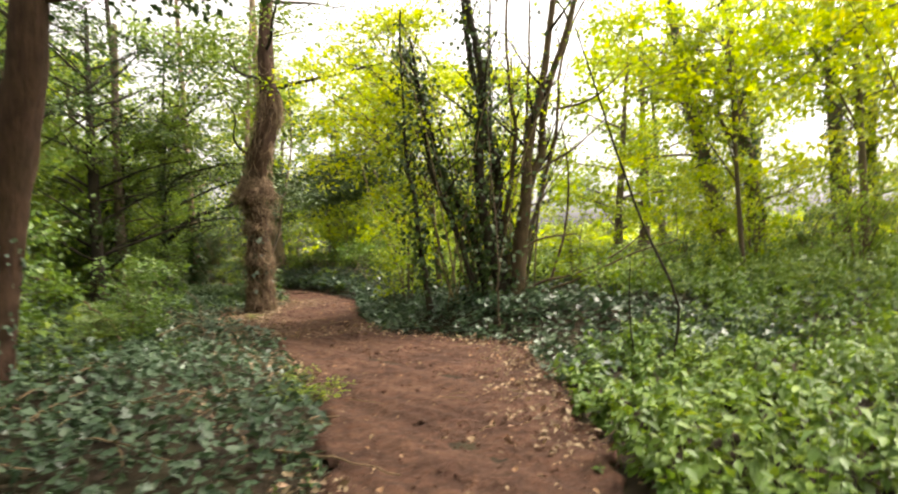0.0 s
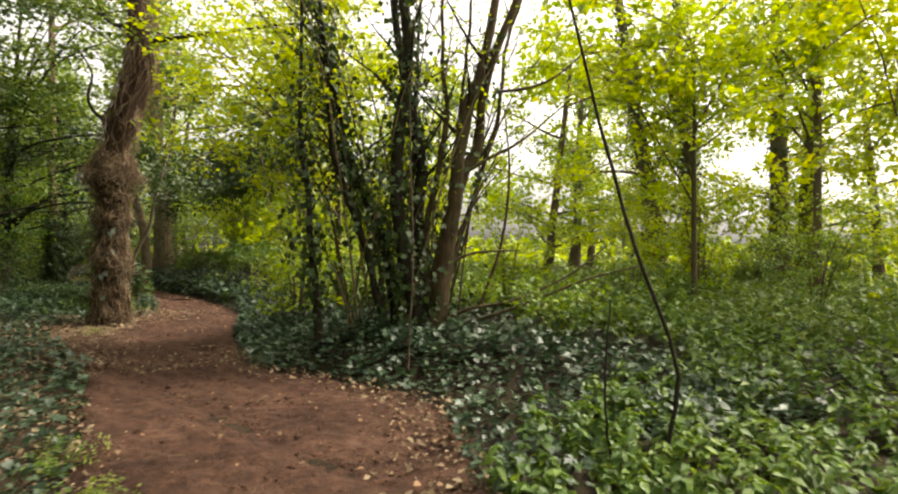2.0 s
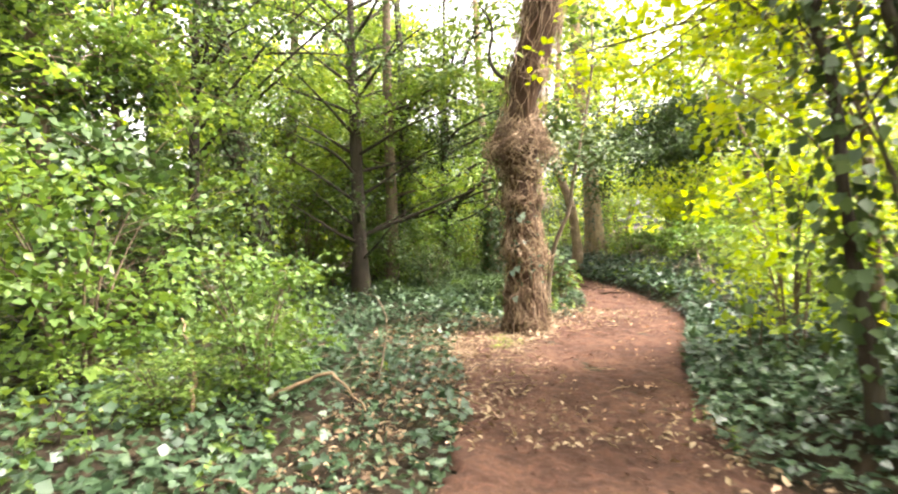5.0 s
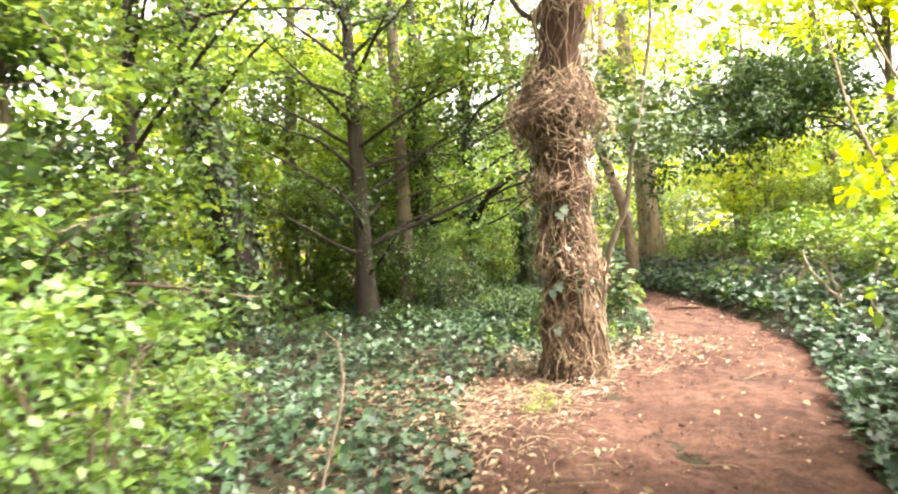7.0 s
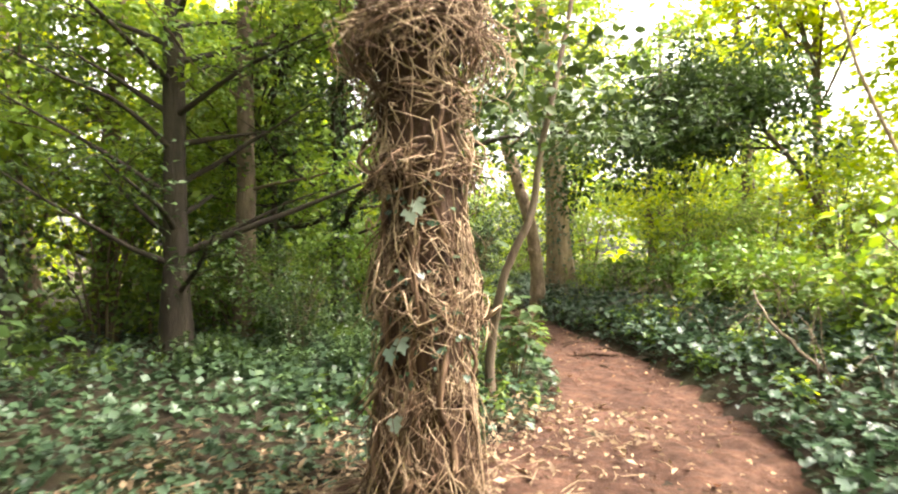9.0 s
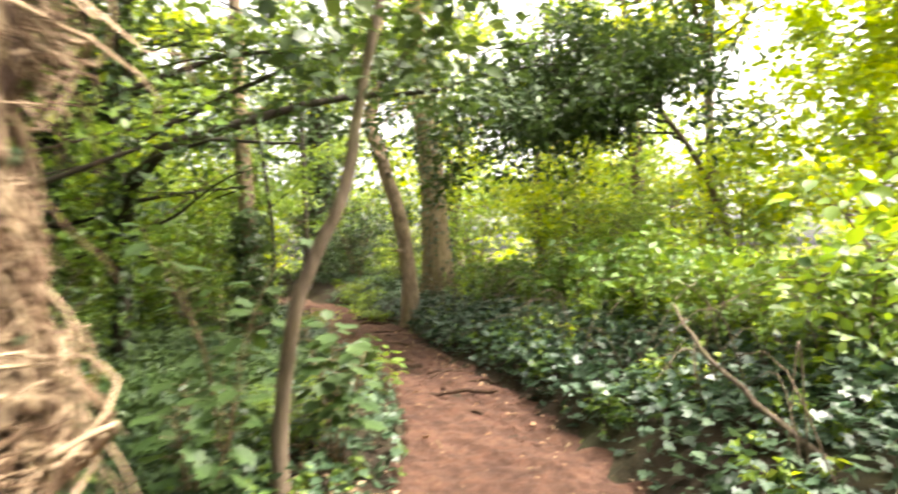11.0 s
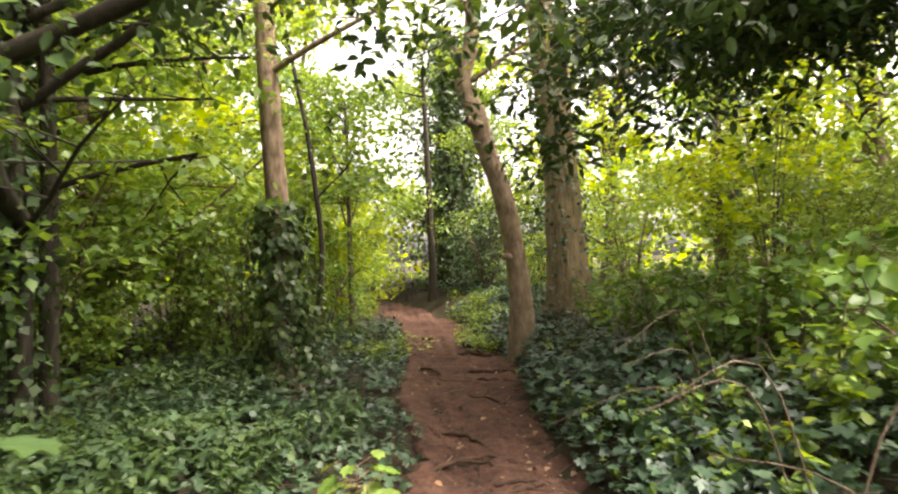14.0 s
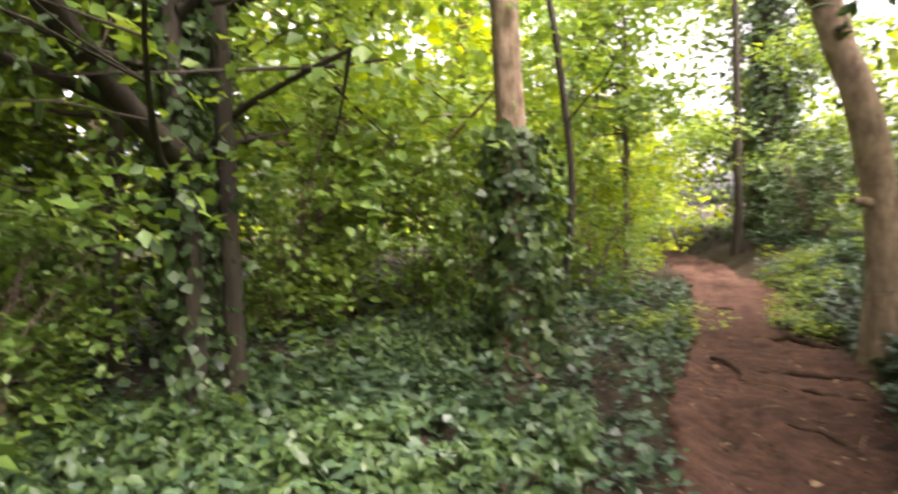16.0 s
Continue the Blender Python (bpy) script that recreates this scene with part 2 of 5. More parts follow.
def limb_curve(rng, start, heading, length, rise, steps=7, wander=0.12):
    p = [np.array(start, float)]
    d = np.array([math.cos(heading), math.sin(heading), rise])
    d /= np.linalg.norm(d)
    for i in range(4):
        p.append(p[-1] + d * length / 4)
        d = d + rng.normal(0, wander, 3)
        d /= np.linalg.norm(d)
    return spline(p, steps)


def grow(rng, trunk, limbs, low, high, reach, rise, thick, twigs=5, twig_len=0.45):
    """Limbs with twigs off a trunk curve. Returns the limbs' pieces and the twig ends."""
    pieces, tips = [], []
    n = len(trunk)
    for k in range(limbs):
        u = low + (high - low) * (k + rng.uniform(0, 0.9)) / limbs
        start = trunk[min(int(u * (n - 1)), n - 1)]
        ln = reach * rng.uniform(0.6, 1.2) * (1.15 - 0.55 * (u - low) / max(high - low, 0.01))
        c = limb_curve(rng, start, k * 2.4 + rng.uniform(-0.5, 0.5), ln, rise * rng.uniform(0.5, 1.4), 9)
        own = [tube(c, [thick, thick * 0.6, thick * 0.25], 6, 0.08, rng)]
        for j in range(twigs):
            s = c[rng.integers(2, 9)]
            tc = limb_curve(rng, s, rng.uniform(0, 6.28), ln * twig_len * rng.uniform(0.5, 1.2), rng.uniform(-0.25, 0.6), 5, 0.2)
            own.append(tube(tc[::2], [thick * 0.3, thick * 0.1], 3))
            tips += [tc[-1], tc[2]]
        tips += [c[-1], c[-3]]
        pieces.append(joined(own))
    return pieces, np.array(tips)


def ivy_on(rng, curve, radii, count, size, lo=0.0, hi=1.0, puff=0.08):
    """Ivy leaves that clothe a stem."""
    n = len(curve)
    u = rng.uniform(lo, hi, count) ** 1.0
    f = u * (n - 1)
    i = np.minimum(f.astype(int), n - 2)
    p = curve[i] + (curve[i + 1] - curve[i]) * (f - i)[:, None]
    r = np.interp(u, np.linspace(0, 1, len(radii)), radii)
    a = rng.uniform(0, 2 * np.pi, count)
    lump = 1 + 0.9 * np.sin(3 * a + u * 19) * np.sin(u * 31 + a)
    out = np.stack([np.cos(a), np.sin(a), np.zeros(count)], -1)
    p = p + out * (r + puff * np.abs(rng.normal(0.5, 0.5, count)) * lump.clip(0.2, 2))[:, None]
    ln = size * rng.uniform(0.6, 1.3, count)
    return leaf_arrays(p, out + rng.normal(0, 0.45, (count, 3)) + np.array([0, 0, 0.4]), np.array([0, 0, -1.0]) + rng.normal(0, 0.6, (count, 3)), ln, ln * 0.95)


# ---- the lie of the land ----
LEFT_EDGE = ((-8, -0.9), (0, -0.75), (3.6, -0.75), (5.3, -1.1), (7.6, -2.0), (9.8, -2.9), (11.5, -4.0), (12.6, -4.9), (13.8, -5.0), (14.7, -4.5), (15.6, -4.2), (17, -4.55),
             (18.6, -5.25), (20.4, -6.35), (21.4, -7.4), (23.2, -8.7), (26, -11.0), (30.8, -15.7), (34, -20.0), (40, -30))
RIGHT_EDGE = ((-8, 0.9), (0, 0.95), (6, 0.95), (8.1, 0.95), (9.2, 0.0), (10, -1.15), (12, -1.8), (13.6, -2.1), (15.3, -2.4), (17, -3.0), (19.3, -4.3), (20.5, -5.2),
              (21.8, -6.15), (23.6, -7.2), (25.2, -8.7), (27.4, -10.3), (30.8, -14.2), (34, -18.2), (40, -28))
LY, LX = np.array(LEFT_EDGE).T
RY, RX = np.array(RIGHT_EDGE).T


def edges(y):
    return np.interp(y, LY, LX), np.interp(y, RY, RX)


def wave(x, y, s, k):
    return np.sin(x * s + 1.3 * k) * np.cos(y * s * 0.9 + 2.1 * k) + 0.5 * np.sin(x * s * 2.3 + y * s * 1.9 + k)


def height(x, y):
    """Ground level: the trodden path is level, a low bank rises on its far side."""
    x, y = np.asarray(x, float), np.asarray(y, float)
    xl, xr = edges(y)
    dr, dl = np.clip(x - xr, 0, None), np.clip(xl - x, 0, None)
    bank = np.interp(y, [0, 7, 9.5, 14, 20, 40], [0.12, 0.15, 0.4, 0.35, 0.4, 0.4])
    sr, sl = np.clip(dr / 1.8, 0, 1), np.clip(dl / 2.5, 0, 1)
    off = np.clip(np.maximum(dr, dl) / 0.5, 0, 1)
    z = bank * sr * sr * (3 - 2 * sr) + 0.1 * sl * sl * (3 - 2 * sl)
    z = z + np.interp(y, [13, 16], [0.0, 1.0]) * (0.17 * np.clip(dr / 0.15, 0, 1) + 0.06 * np.clip(dl / 0.12, 0, 1))
    return z + off * (0.04 * wave(x, y, 1.7, 1) + 0.05 * wave(x, y, 0.45, 2)) - 0.03 * (1 - off)


gx = np.concatenate([[-400, -150, -70, -40, -28], np.arange(-20, 16.01, 0.25), [20, 28, 40, 70, 150, 400]])
gy = np.concatenate([[-400, -150, -60, -25, -12], np.arange(-6, 38.01, 0.25), [42, 50, 65, 90, 160, 400]])
GX, GY = np.meshgrid(gx, gy)
GV = np.stack([GX, GY, height(GX, GY)], -1).reshape(-1, 3)
w = len(gx)
i, j = np.meshgrid(np.arange(len(gy) - 1), np.arange(w - 1), indexing="ij")
q = i * w + j
ground = new("ground", mesh_of("ground", GV, np.stack([q, q + 1, q + w + 1, q + w], -1).reshape(-1, 4), SOIL))
tagged(ground, "dark leaf-strewn woodland soil under ivy and nettles", "ground", kind="structure")

# the trodden path
rng = np.random.default_rng(5)
py = np.arange(-7, 38, 0.05)
pu = np.linspace(0, 1, 41)
xl, xr = edges(py)
rag = 0.10
xl = xl - 0.08 + rag * (np.sin(py * 5.1) * 0.5 + np.sin(py * 11.3 + 1) * 0.35 + rng.normal(0, 0.25, len(py)))
xr = xr + 0.08 + rag * (np.sin(py * 4.3 + 2) * 0.5 + np.sin(py * 12.7) * 0.35 + rng.normal(0, 0.25, len(py)))
PX = xl[:, None] * (1 - pu) + xr[:, None] * pu
PY = np.repeat(py[:, None], 41, 1)
edge = np.minimum(pu, 1 - pu)[None, :] * 2
# worn ledges across the path further on, trodden hollows before
ledge = (PY * 1.05 + 0.3 * np.sin(PX * 2.9 + PY) + 0.12 * np.sin(PX * 8.1 + 2)) % 1.0
PZ = 0.022 * wave(PX, PY, 3.1, 3) + 0.013 * wave(PX, PY, 9.0, 4) + 0.006 * wave(PX, PY, 23.0, 5) + rng.normal(0, 0.005, PX.shape) + 0.03 * (1 - edge) ** 2 - 0.05 * (edge < 0.02)
PZ = PZ + np.interp(PY, [14.5, 17.5], [0, 0.035]) * (1 - ledge) * np.clip((edge - 0.05) * 6, 0, 1) * (0.5 + 0.5 * np.sin(PX * 3.7 + PY * 1.3))
PV = np.stack([PX, PY, PZ], -1).reshape(-1, 3)
i, j = np.meshgrid(np.arange(len(py) - 1), np.arange(40), indexing="ij")
q = i * 41 + j
path = new("path", mesh_of("path", PV, np.stack([q, q + 1, q + 42, q + 41], -1).reshape(-1, 4), DIRT))
tagged(path, "trodden reddish-brown earth footpath strewn with dead leaves", "path", kind="structure")


# ---- trees that stand by the path ----
def stem_tree(name, label, pts, radii, bark, seed, limbs=(), ivy=None, leaves=None, sides=14, rough=0.06, flare=0.5, steps=36, category="tree", group="", shape=KITE):
    """A tree from its trunk's points: trunk, limbs, crown and ivy are its parts."""
    r = np.random.default_rng(seed)
    base = np.array(pts[0], float)
    e = thing(name, base[0], base[1], base[2], label, category, group)
    c = spline(np.array(pts, float) - base, steps)
    c = c + np.cumsum(r.normal(0, 0.004, c.shape), 0) * np.array([1, 1, 0])
    c[0, 2] -= 0.15
    bole = part("trunk", mesh_of("trunk", *tube(c, radii, sides, rough, r, flare), bark), e)
    tips = np.zeros((0, 3))
    if limbs:
        n, low, high, reach, rise, thick = limbs
        pieces, tips = grow(r, c, n, low, high, reach, rise, thick)
        for p in pieces:
            part("limb", mesh_of("limb", *p, bark), e)
    if ivy:
        count, size, lo, hi, puff = ivy
        part("ivy", mesh_of("ivy", *ivy_on(r, c, radii, count, size, lo, hi, puff), LEAF_DARK if puff > 0.15 else LEAF_IVY, False), bole, "glossy dark ivy climbing the bark")
    if leaves and len(tips):
        mat, per, radius, size = leaves
        part("crown", mesh_of("crown", *spray_leaves(r, tips, int(per * 1.45), radius * 0.92, size * 1.06, 0.22, shape=shape), mat, False), e)
    return e


# the tree bound in dead ivy
r = np.random.default_rng(11)
ax, ay = -4.38, 13.88
bound = thing("ivy_bound_tree", ax, ay, 0, "old trunk shaggy with dead brown ivy stems, beside the path", "tree")
ac = spline([(0, 0, -0.1), (0.02, 0, 0.6), (0.03, 0.0, 1.7), (0.02, 0, 2.6), (0.12, 0, 3.5), (0.42, 0.03, 4.7), (0.36, 0.03, 5.8), (0.5, 0.2, 9.0), (0.6, 0.3, 13)], 80)
ar = [0.27, 0.24, 0.21, 0.2, 0.19, 0.17, 0.15, 0.11, 0.06]


def swell(z, a):
    """How far the mat of dead ivy stands off the trunk: a great bulge at head height, lesser ones below."""
    def shelf(zc, below, above):
        return np.exp(-((z - zc) / np.where(z < zc, below, above)) ** 2)
    ring = 1 + 0.35 * np.sin(3 * a + 5 * z)
    return (0.23 * shelf(2.62, 0.13, 0.42) * (0.62 + 0.6 * np.cos(a - 2.7)) + 0.075 * shelf(1.93, 0.05, 0.2) * ring + 0.05 * shelf(2.28, 0.04, 0.12) * ring
            + 0.055 * shelf(1.12, 0.06, 0.25) * ring + 0.1 * shelf(3.7, 0.2, 0.5) + 0.13 * shelf(4.7, 0.7, 1.6) * (0.8 + 0.3 * np.sin(2 * a + 3 * z)) + 0.06 * shelf(0.0, 0.1, 0.35))


def around(z, a, out):
    k = np.interp(z, ac[:, 2], np.arange(80))
    c = np.stack([np.interp(k, np.arange(80), ac[:, d]) for d in range(3)], -1)
    rad = np.interp(k / 79, np.linspace(0, 1, len(ar)), ar)
    return c + np.stack([np.cos(a), np.sin(a), 0 * a], -1) * (rad + out)[..., None]


tv, tf = tube(ac, ar, 24, 0.14, r, 0.2)
ta = np.arctan2(tv[:, 1] - np.interp(tv[:, 2], ac[:, 2], ac[:, 1]), tv[:, 0] - np.interp(tv[:, 2], ac[:, 2], ac[:, 0]))
tv[:, :2] += np.stack([np.cos(ta), np.sin(ta)], -1) * (0.5 * swell(tv[:, 2], ta) * r.uniform(0.5, 1.3, len(tv)))[:, None]
bole = part("trunk", mesh_of("trunk", tv, tf, BARK_RED), bound)
for k in range(46):
    z0 = r.choice([r.uniform(-0.05, 0.4), r.uniform(0.3, 3.0)])
    z1 = z0 + r.uniform(0.8, 3.2)
    zz = np.linspace(z0, z1, 16)
    a = r.uniform(0, 6.28) + np.cumsum(r.normal(0, 0.14, 16)) + 0.12 * np.sin(zz * r.uniform(4, 9))
    th = r.choice([r.uniform(0.003, 0.007), r.uniform(0.009, 0.017)], p=[0.7, 0.3])
    cv = around(zz, a, np.abs(r.normal(0.03, 0.025, 16)) + swell(zz, a) * r.uniform(0.6, 1.2))
    part("vine", mesh_of("vine", *tube(spline(cv, 32), [th * 1.3, th, th * 0.6], 5, 0.1, r), VINE if k % 5 < 2 else FIBRE), bound)
loops = []
for k in range(300):
    zc = r.choice([r.normal(2.85, 0.24), r.uniform(0.1, 6.4), r.normal(2.0, 0.08), r.normal(1.2, 0.1)], p=[0.6, 0.2, 0.12, 0.08])
    ac0 = r.normal(2.6, 1.5) if 2.1 < zc < 3.3 else r.uniform(0, 6.28)
    n = 6
    zz = (zc + np.cumsum(r.normal(0, 0.08, n))).clip(0.02, 7)
    a = ac0 + np.cumsum(r.normal(0, 0.25, n))
    o = swell(zz, a) * r.uniform(0.7, 1.35) + np.abs(r.normal(0.05, 0.05)) * np.sin(np.linspace(0.1, 3.0, n)) + 0.02
    th = r.uniform(0.0025, 0.009)
    loops.append(tube(spline(around(zz, a, o), 13), [th, th * 0.7], 4))
tagged(part("tangle", mesh_of("tangle", *joined(loops), VINE), bound, "tangled loops of dead ivy twigs"), kind="stuff")
# mats of dead fibre that hang like skirts, the bark between them coloured dark like shaded gaps: top, drop, stand-off,
# strands
hairs = []
for top, drop, off, count in ((3.0, 0.36, 0.13, 420), (2.78, 0.26, 0.24, 380), (2.36, 0.14, 0.09, 170), (1.98, 0.16, 0.1, 190), (1.62, 0.34, 0.025, 220), (1.3, 0.3, 0.05, 240), (1.16, 0.15, 0.07, 120), (0.75, 0.5, 0.025, 380), (0.28, 0.28, 0.06, 240), (3.9, 0.6, 0.08, 160), (5.0, 1.0, 0.1, 220)):
    for k in range(count):
        a0 = r.uniform(0, 6.28)
        fringe = 1 + 0.45 * math.sin(3 * a0 + top * 9) + 0.2 * math.sin(7 * a0 + top * 5)
        m = 5
        u = np.linspace(0, 1, m)
        zz = (top + r.normal(0, 0.05) - drop * fringe * r.uniform(0.3, 1.2) * u).clip(0.0, 6.2)
        a = a0 + np.cumsum(r.normal(0, 0.24, m))
        o = 0.02 + off * fringe * r.uniform(0.3, 1.1) * np.sin(0.35 + 1.9 * u) + 0.03 * u * abs(r.normal(0, 1))
        if r.uniform() < 0.07:
            o = o + np.linspace(0, r.uniform(0.05, 0.2), m)
        hairs.append(tube(around(zz, a, o), [r.uniform(0.003, 0.008), 0.0025], 3))
tagged(part("fibre", mesh_of("fibre", *joined([h for k, h in enumerate(hairs) if k % 5 > 1]), FIBRE), bound, "shaggy reddish-brown dead fibres"), kind="stuff")
tagged(part("fibre", mesh_of("fibre", *joined([h for k, h in enumerate(hairs) if k % 5 <= 1]), VINE), bound, "pale straw-coloured dead fibres"), kind="stuff")
n = 130
zz = r.choice([0.85, 1.05, 1.3, 1.72], n) + r.normal(0, 0.08, n)
aa = r.normal(-1.5, 0.9, n)
lp = around(zz, aa, np.abs(r.normal(0.06, 0.04, n)))
ln = r.uniform(0.02, 0.05, n)
part("ivy", mesh_of("ivy", *leaf_arrays(lp, np.stack([np.cos(aa), np.sin(aa), 0.4 + 0 * aa], -1) + r.normal(0, 0.4, (n, 3)), r.normal(0, 1, (n, 3)), ln, ln, IVY), LEAF_IVY, False), bound)
for z, a in ((1.68, -1.35), (1.73, -1.2), (0.98, -1.5), (0.92, -1.75), (0.55, -1.6)):
    lp = around(np.array([z]), np.array([a]), np.array([0.07]))
    part("leaf", mesh_of("leaf", *leaf_arrays(lp, np.array([[math.cos(a), math.sin(a), 0.3]]), np.array([[0.4, 0, -1.0]]), [0.095], [0.1], IVY), WHITE_LEAF, False), bole, "pale grey-green ivy leaf")
pieces, tips = grow(r, ac, 7, 0.68, 0.97, 3.2, 0.25, 0.05)
for p in pieces:
    part("limb", mesh_of("limb", *p, BARK_DARK), bound)
part("crown", mesh_of("crown", *spray_leaves(r, tips, 20, 0.45, 0.085), LEAF_MID, False), bound)
# a crooked dead snag near the fork
part("snag", mesh_of("snag", *tube(spline(np.array([(0.05, 0, 3.6), (-0.25, -0.05, 3.75), (-0.42, -0.05, 4.05), (-0.38, 0, 4.5), (-0.6, 0, 4.9)]), 16), [0.035, 0.025, 0.012], 6, 0.1, r), BARK_DARK), bound)

# the many-stemmed coppice
cx, cy = 1.15, 10.5
cz = float(height(cx, cy))
coppice = thing("coppice_tree", cx, cy, cz, "many-stemmed coppiced tree with ivied stems on an ivy mound", "tree")
# each stem: its points, its thickness, its leaves of ivy
STEMS = (
    ((-0.18, 0, 0), (-0.36, 0, 0.53), (-0.5, -0.03, 1.27), (-0.56, -0.05, 2.31), (-0.47, -0.05, 3.74), (-0.7, 0, 5.2), (-0.8, 0, 7.0), 0.12, 1150),
    ((-0.08, 0.03, 0), (-0.17, 0.03, 0.53), (-0.2, 0.03, 1.27), (-0.13, 0.05, 2.3), (-0.28, 0.05, 3.05), (-0.4, 0.05, 3.74), (-0.6, 0.1, 6.5), 0.115, 420),
    ((0.0, -0.05, 0), (0.02, -0.05, 0.31), (0.11, -0.05, 1.27), (0.21, -0.03, 2.12), (0.37, 0, 3.01), (0.54, 0, 3.75), (1.0, 0.2, 6.5), 0.135, 130),
    ((0.03, 0.02, 0.2), (0.13, 0.05, 0.99), (0.4, 0.06, 2.0), (0.61, 0.08, 2.56), (0.8, 0.1, 3.65), (1.36, 0.15, 5.15), (1.7, 0.3, 6.4), 0.105, 60),
    ((-0.1, 0.04, 0.4), (-0.14, 0.05, 1.33), (-0.01, 0.06, 2.18), (0.13, 0.08, 2.97), (0.03, 0.1, 3.71), (0.1, 0.2, 6.2), 0.055, 0),
    ((-0.62, -0.1, 0), (-0.78, -0.12, 0.46), (-0.99, -0.18, 1.27), (-1.28, -0.25, 1.86), (-1.45, -0.28, 2.57), (-1.57, -0.3, 3.47), (-1.76, -0.3, 4.6), 0.065, 260),
    ((-1.5, -0.35, 0), (-1.57, -0.35, 0.74), (-1.6, -0.36, 1.33), (-1.72, -0.37, 2.17), (-1.78, -0.38, 2.94), (-1.8, -0.3, 5.0), 0.05, 650),
    ((-0.5, 0.1, 0), (-0.78, 0.1, 1.4), (-1.05, 0.1, 2.0), (-1.3, 0.08, 2.64), (-1.5, 0.05, 3.6), (-1.76, 0, 4.5), 0.07, 1300),
    ((0.05, 0.12, 0.2), (0.2, 0.2, 1.5), (0.3, 0.25, 2.6), (0.42, 0.3, 3.6), (0.6, 0.4, 6.0), 0.045, 0),
    ((0.1, 0.1, 0.3), (0.45, 0.3, 1.5), (0.72, 0.35, 2.4), (0.95, 0.4, 3.4), (1.15, 0.5, 4.6), (1.9, 0.7, 6.0), 0.042, 0),
    ((-0.1, 0.15, 0), (-0.3, 0.3, 1.4), (-0.34, 0.4, 2.4), (-0.3, 0.5, 3.4), (-0.1, 0.7, 6.8), 0.045, 300),
)
r = np.random.default_rng(23)
all_tips = []
for *pts, rad, ivyn in STEMS:
    c = spline(pts, 30)
    c[:, :2] += np.cumsum(r.normal(0, 0.014, (30, 2)), 0)
    c[0, 2] -= 0.2
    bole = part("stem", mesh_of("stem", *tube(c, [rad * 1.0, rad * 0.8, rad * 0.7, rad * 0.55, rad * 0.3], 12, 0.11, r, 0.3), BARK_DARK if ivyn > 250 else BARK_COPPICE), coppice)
    if ivyn:
        part("ivy", mesh_of("ivy", *ivy_on(r, c, [rad * 1.2, rad, rad * 0.6], ivyn, 0.085, 0.06, 0.98, 0.3), LEAF_DARK, False), bole, "dark ivy clothing a stem")
    pieces, tips = grow(r, c, 6, 0.45, 1.0, 1.3, 1.3, rad * 0.22, 5, 0.5)
    for p in pieces:
        part("limb", mesh_of("limb", *p, BARK_DARK), coppice)
    all_tips.append(tips[::3])
for k in range(34):
    a, s = r.uniform(-0.9, 3.9), r.uniform(0.5, 1.5)
    h = r.uniform(2.0, 5.4)
    x0, y0 = r.uniform(-1.3, 0.3), r.uniform(-0.15, 0.25)
    c = spline([(x0, y0, -0.1), (x0 + 0.3 * s * math.cos(a), y0 + 0.15 * s * math.sin(a), h * 0.4), (x0 + 0.7 * s * math.cos(a), y0 + 0.4 * s * math.sin(a), h * 0.75), (x0 + 1.3 * s * math.cos(a), y0 + 0.6 * s * math.sin(a), h)], 14)
    c[1:] += np.cumsum(r.normal(0, 0.012, (13, 3)), 0)
    part("shoot", mesh_of("shoot", *tube(c, [0.017, 0.012, 0.005], 5, 0.1, r), BARK if k % 3 else BARK_PALE), coppice)
    all_tips.append(c[7::3])
part("crown", mesh_of("crown", *spray_leaves(r, np.vstack(all_tips), 4, 0.3, 0.07), LEAF_LIME, False), coppice)
for pts in (((0.29, 0, 2.12), (0.72, 0.05, 2.39), (1.08, 0.1, 2.59), (1.4, 0.15, 2.85), (1.9, 0.2, 3.3)), ((0.13, 0, 0.71), (0.3, 0, 0.99), (0.67, 0.05, 1.09), (1.18, 0.1, 1.12)),
            ((0.2, 0, 0.2), (0.5, -0.05, 0.33), (1.08, -0.1, 0.45), (1.79, -0.15, 0.79), (2.3, -0.2, 1.2)), ((0.76, 0.1, 3.3), (1.28, 0.1, 3.4), (1.67, 0.1, 3.6), (2.2, 0.2, 4.1)),
            ((0.35, 0, 0.1), (1.0, -0.3, 0.35), (1.9, -0.5, 0.75), (2.6, -0.6, 0.95)), ((0.6, 0.05, 0.3), (0.9, 0.1, 1.2), (1.0, 0.12, 2.2), (0.9, 0.15, 3.2))):
    part("branch", mesh_of("branch", *tube(spline(pts, 18), [0.027, 0.019, 0.008], 6, 0.1, r), BARK_COPPICE), coppice)

# trunks along the walk
leaner = stem_tree("bare_leaning_tree", "bare warm-brown leaning trunk with a knotty kink, beside the path",
          ((-7.3, 23.9, 0.12), (-7.3, 23.9, 1.05), (-7.42, 23.82, 2.14), (-7.6, 23.7, 2.86), (-7.73, 23.62, 3.44), (-7.87, 23.54, 3.94), (-7.75, 23.6, 4.6), (-7.6, 23.8, 7.5), (-7.4, 24, 11)),
          [0.155, 0.145, 0.14, 0.125, 0.14, 0.115, 0.1, 0.08, 0.05], BARK_WARM, 31, (5, 0.6, 0.98, 2.2, 0.7, 0.04), None, (LEAF_LIME, 7, 0.4, 0.08), rough=0.07, flare=0.25)
r = np.random.default_rng(131)
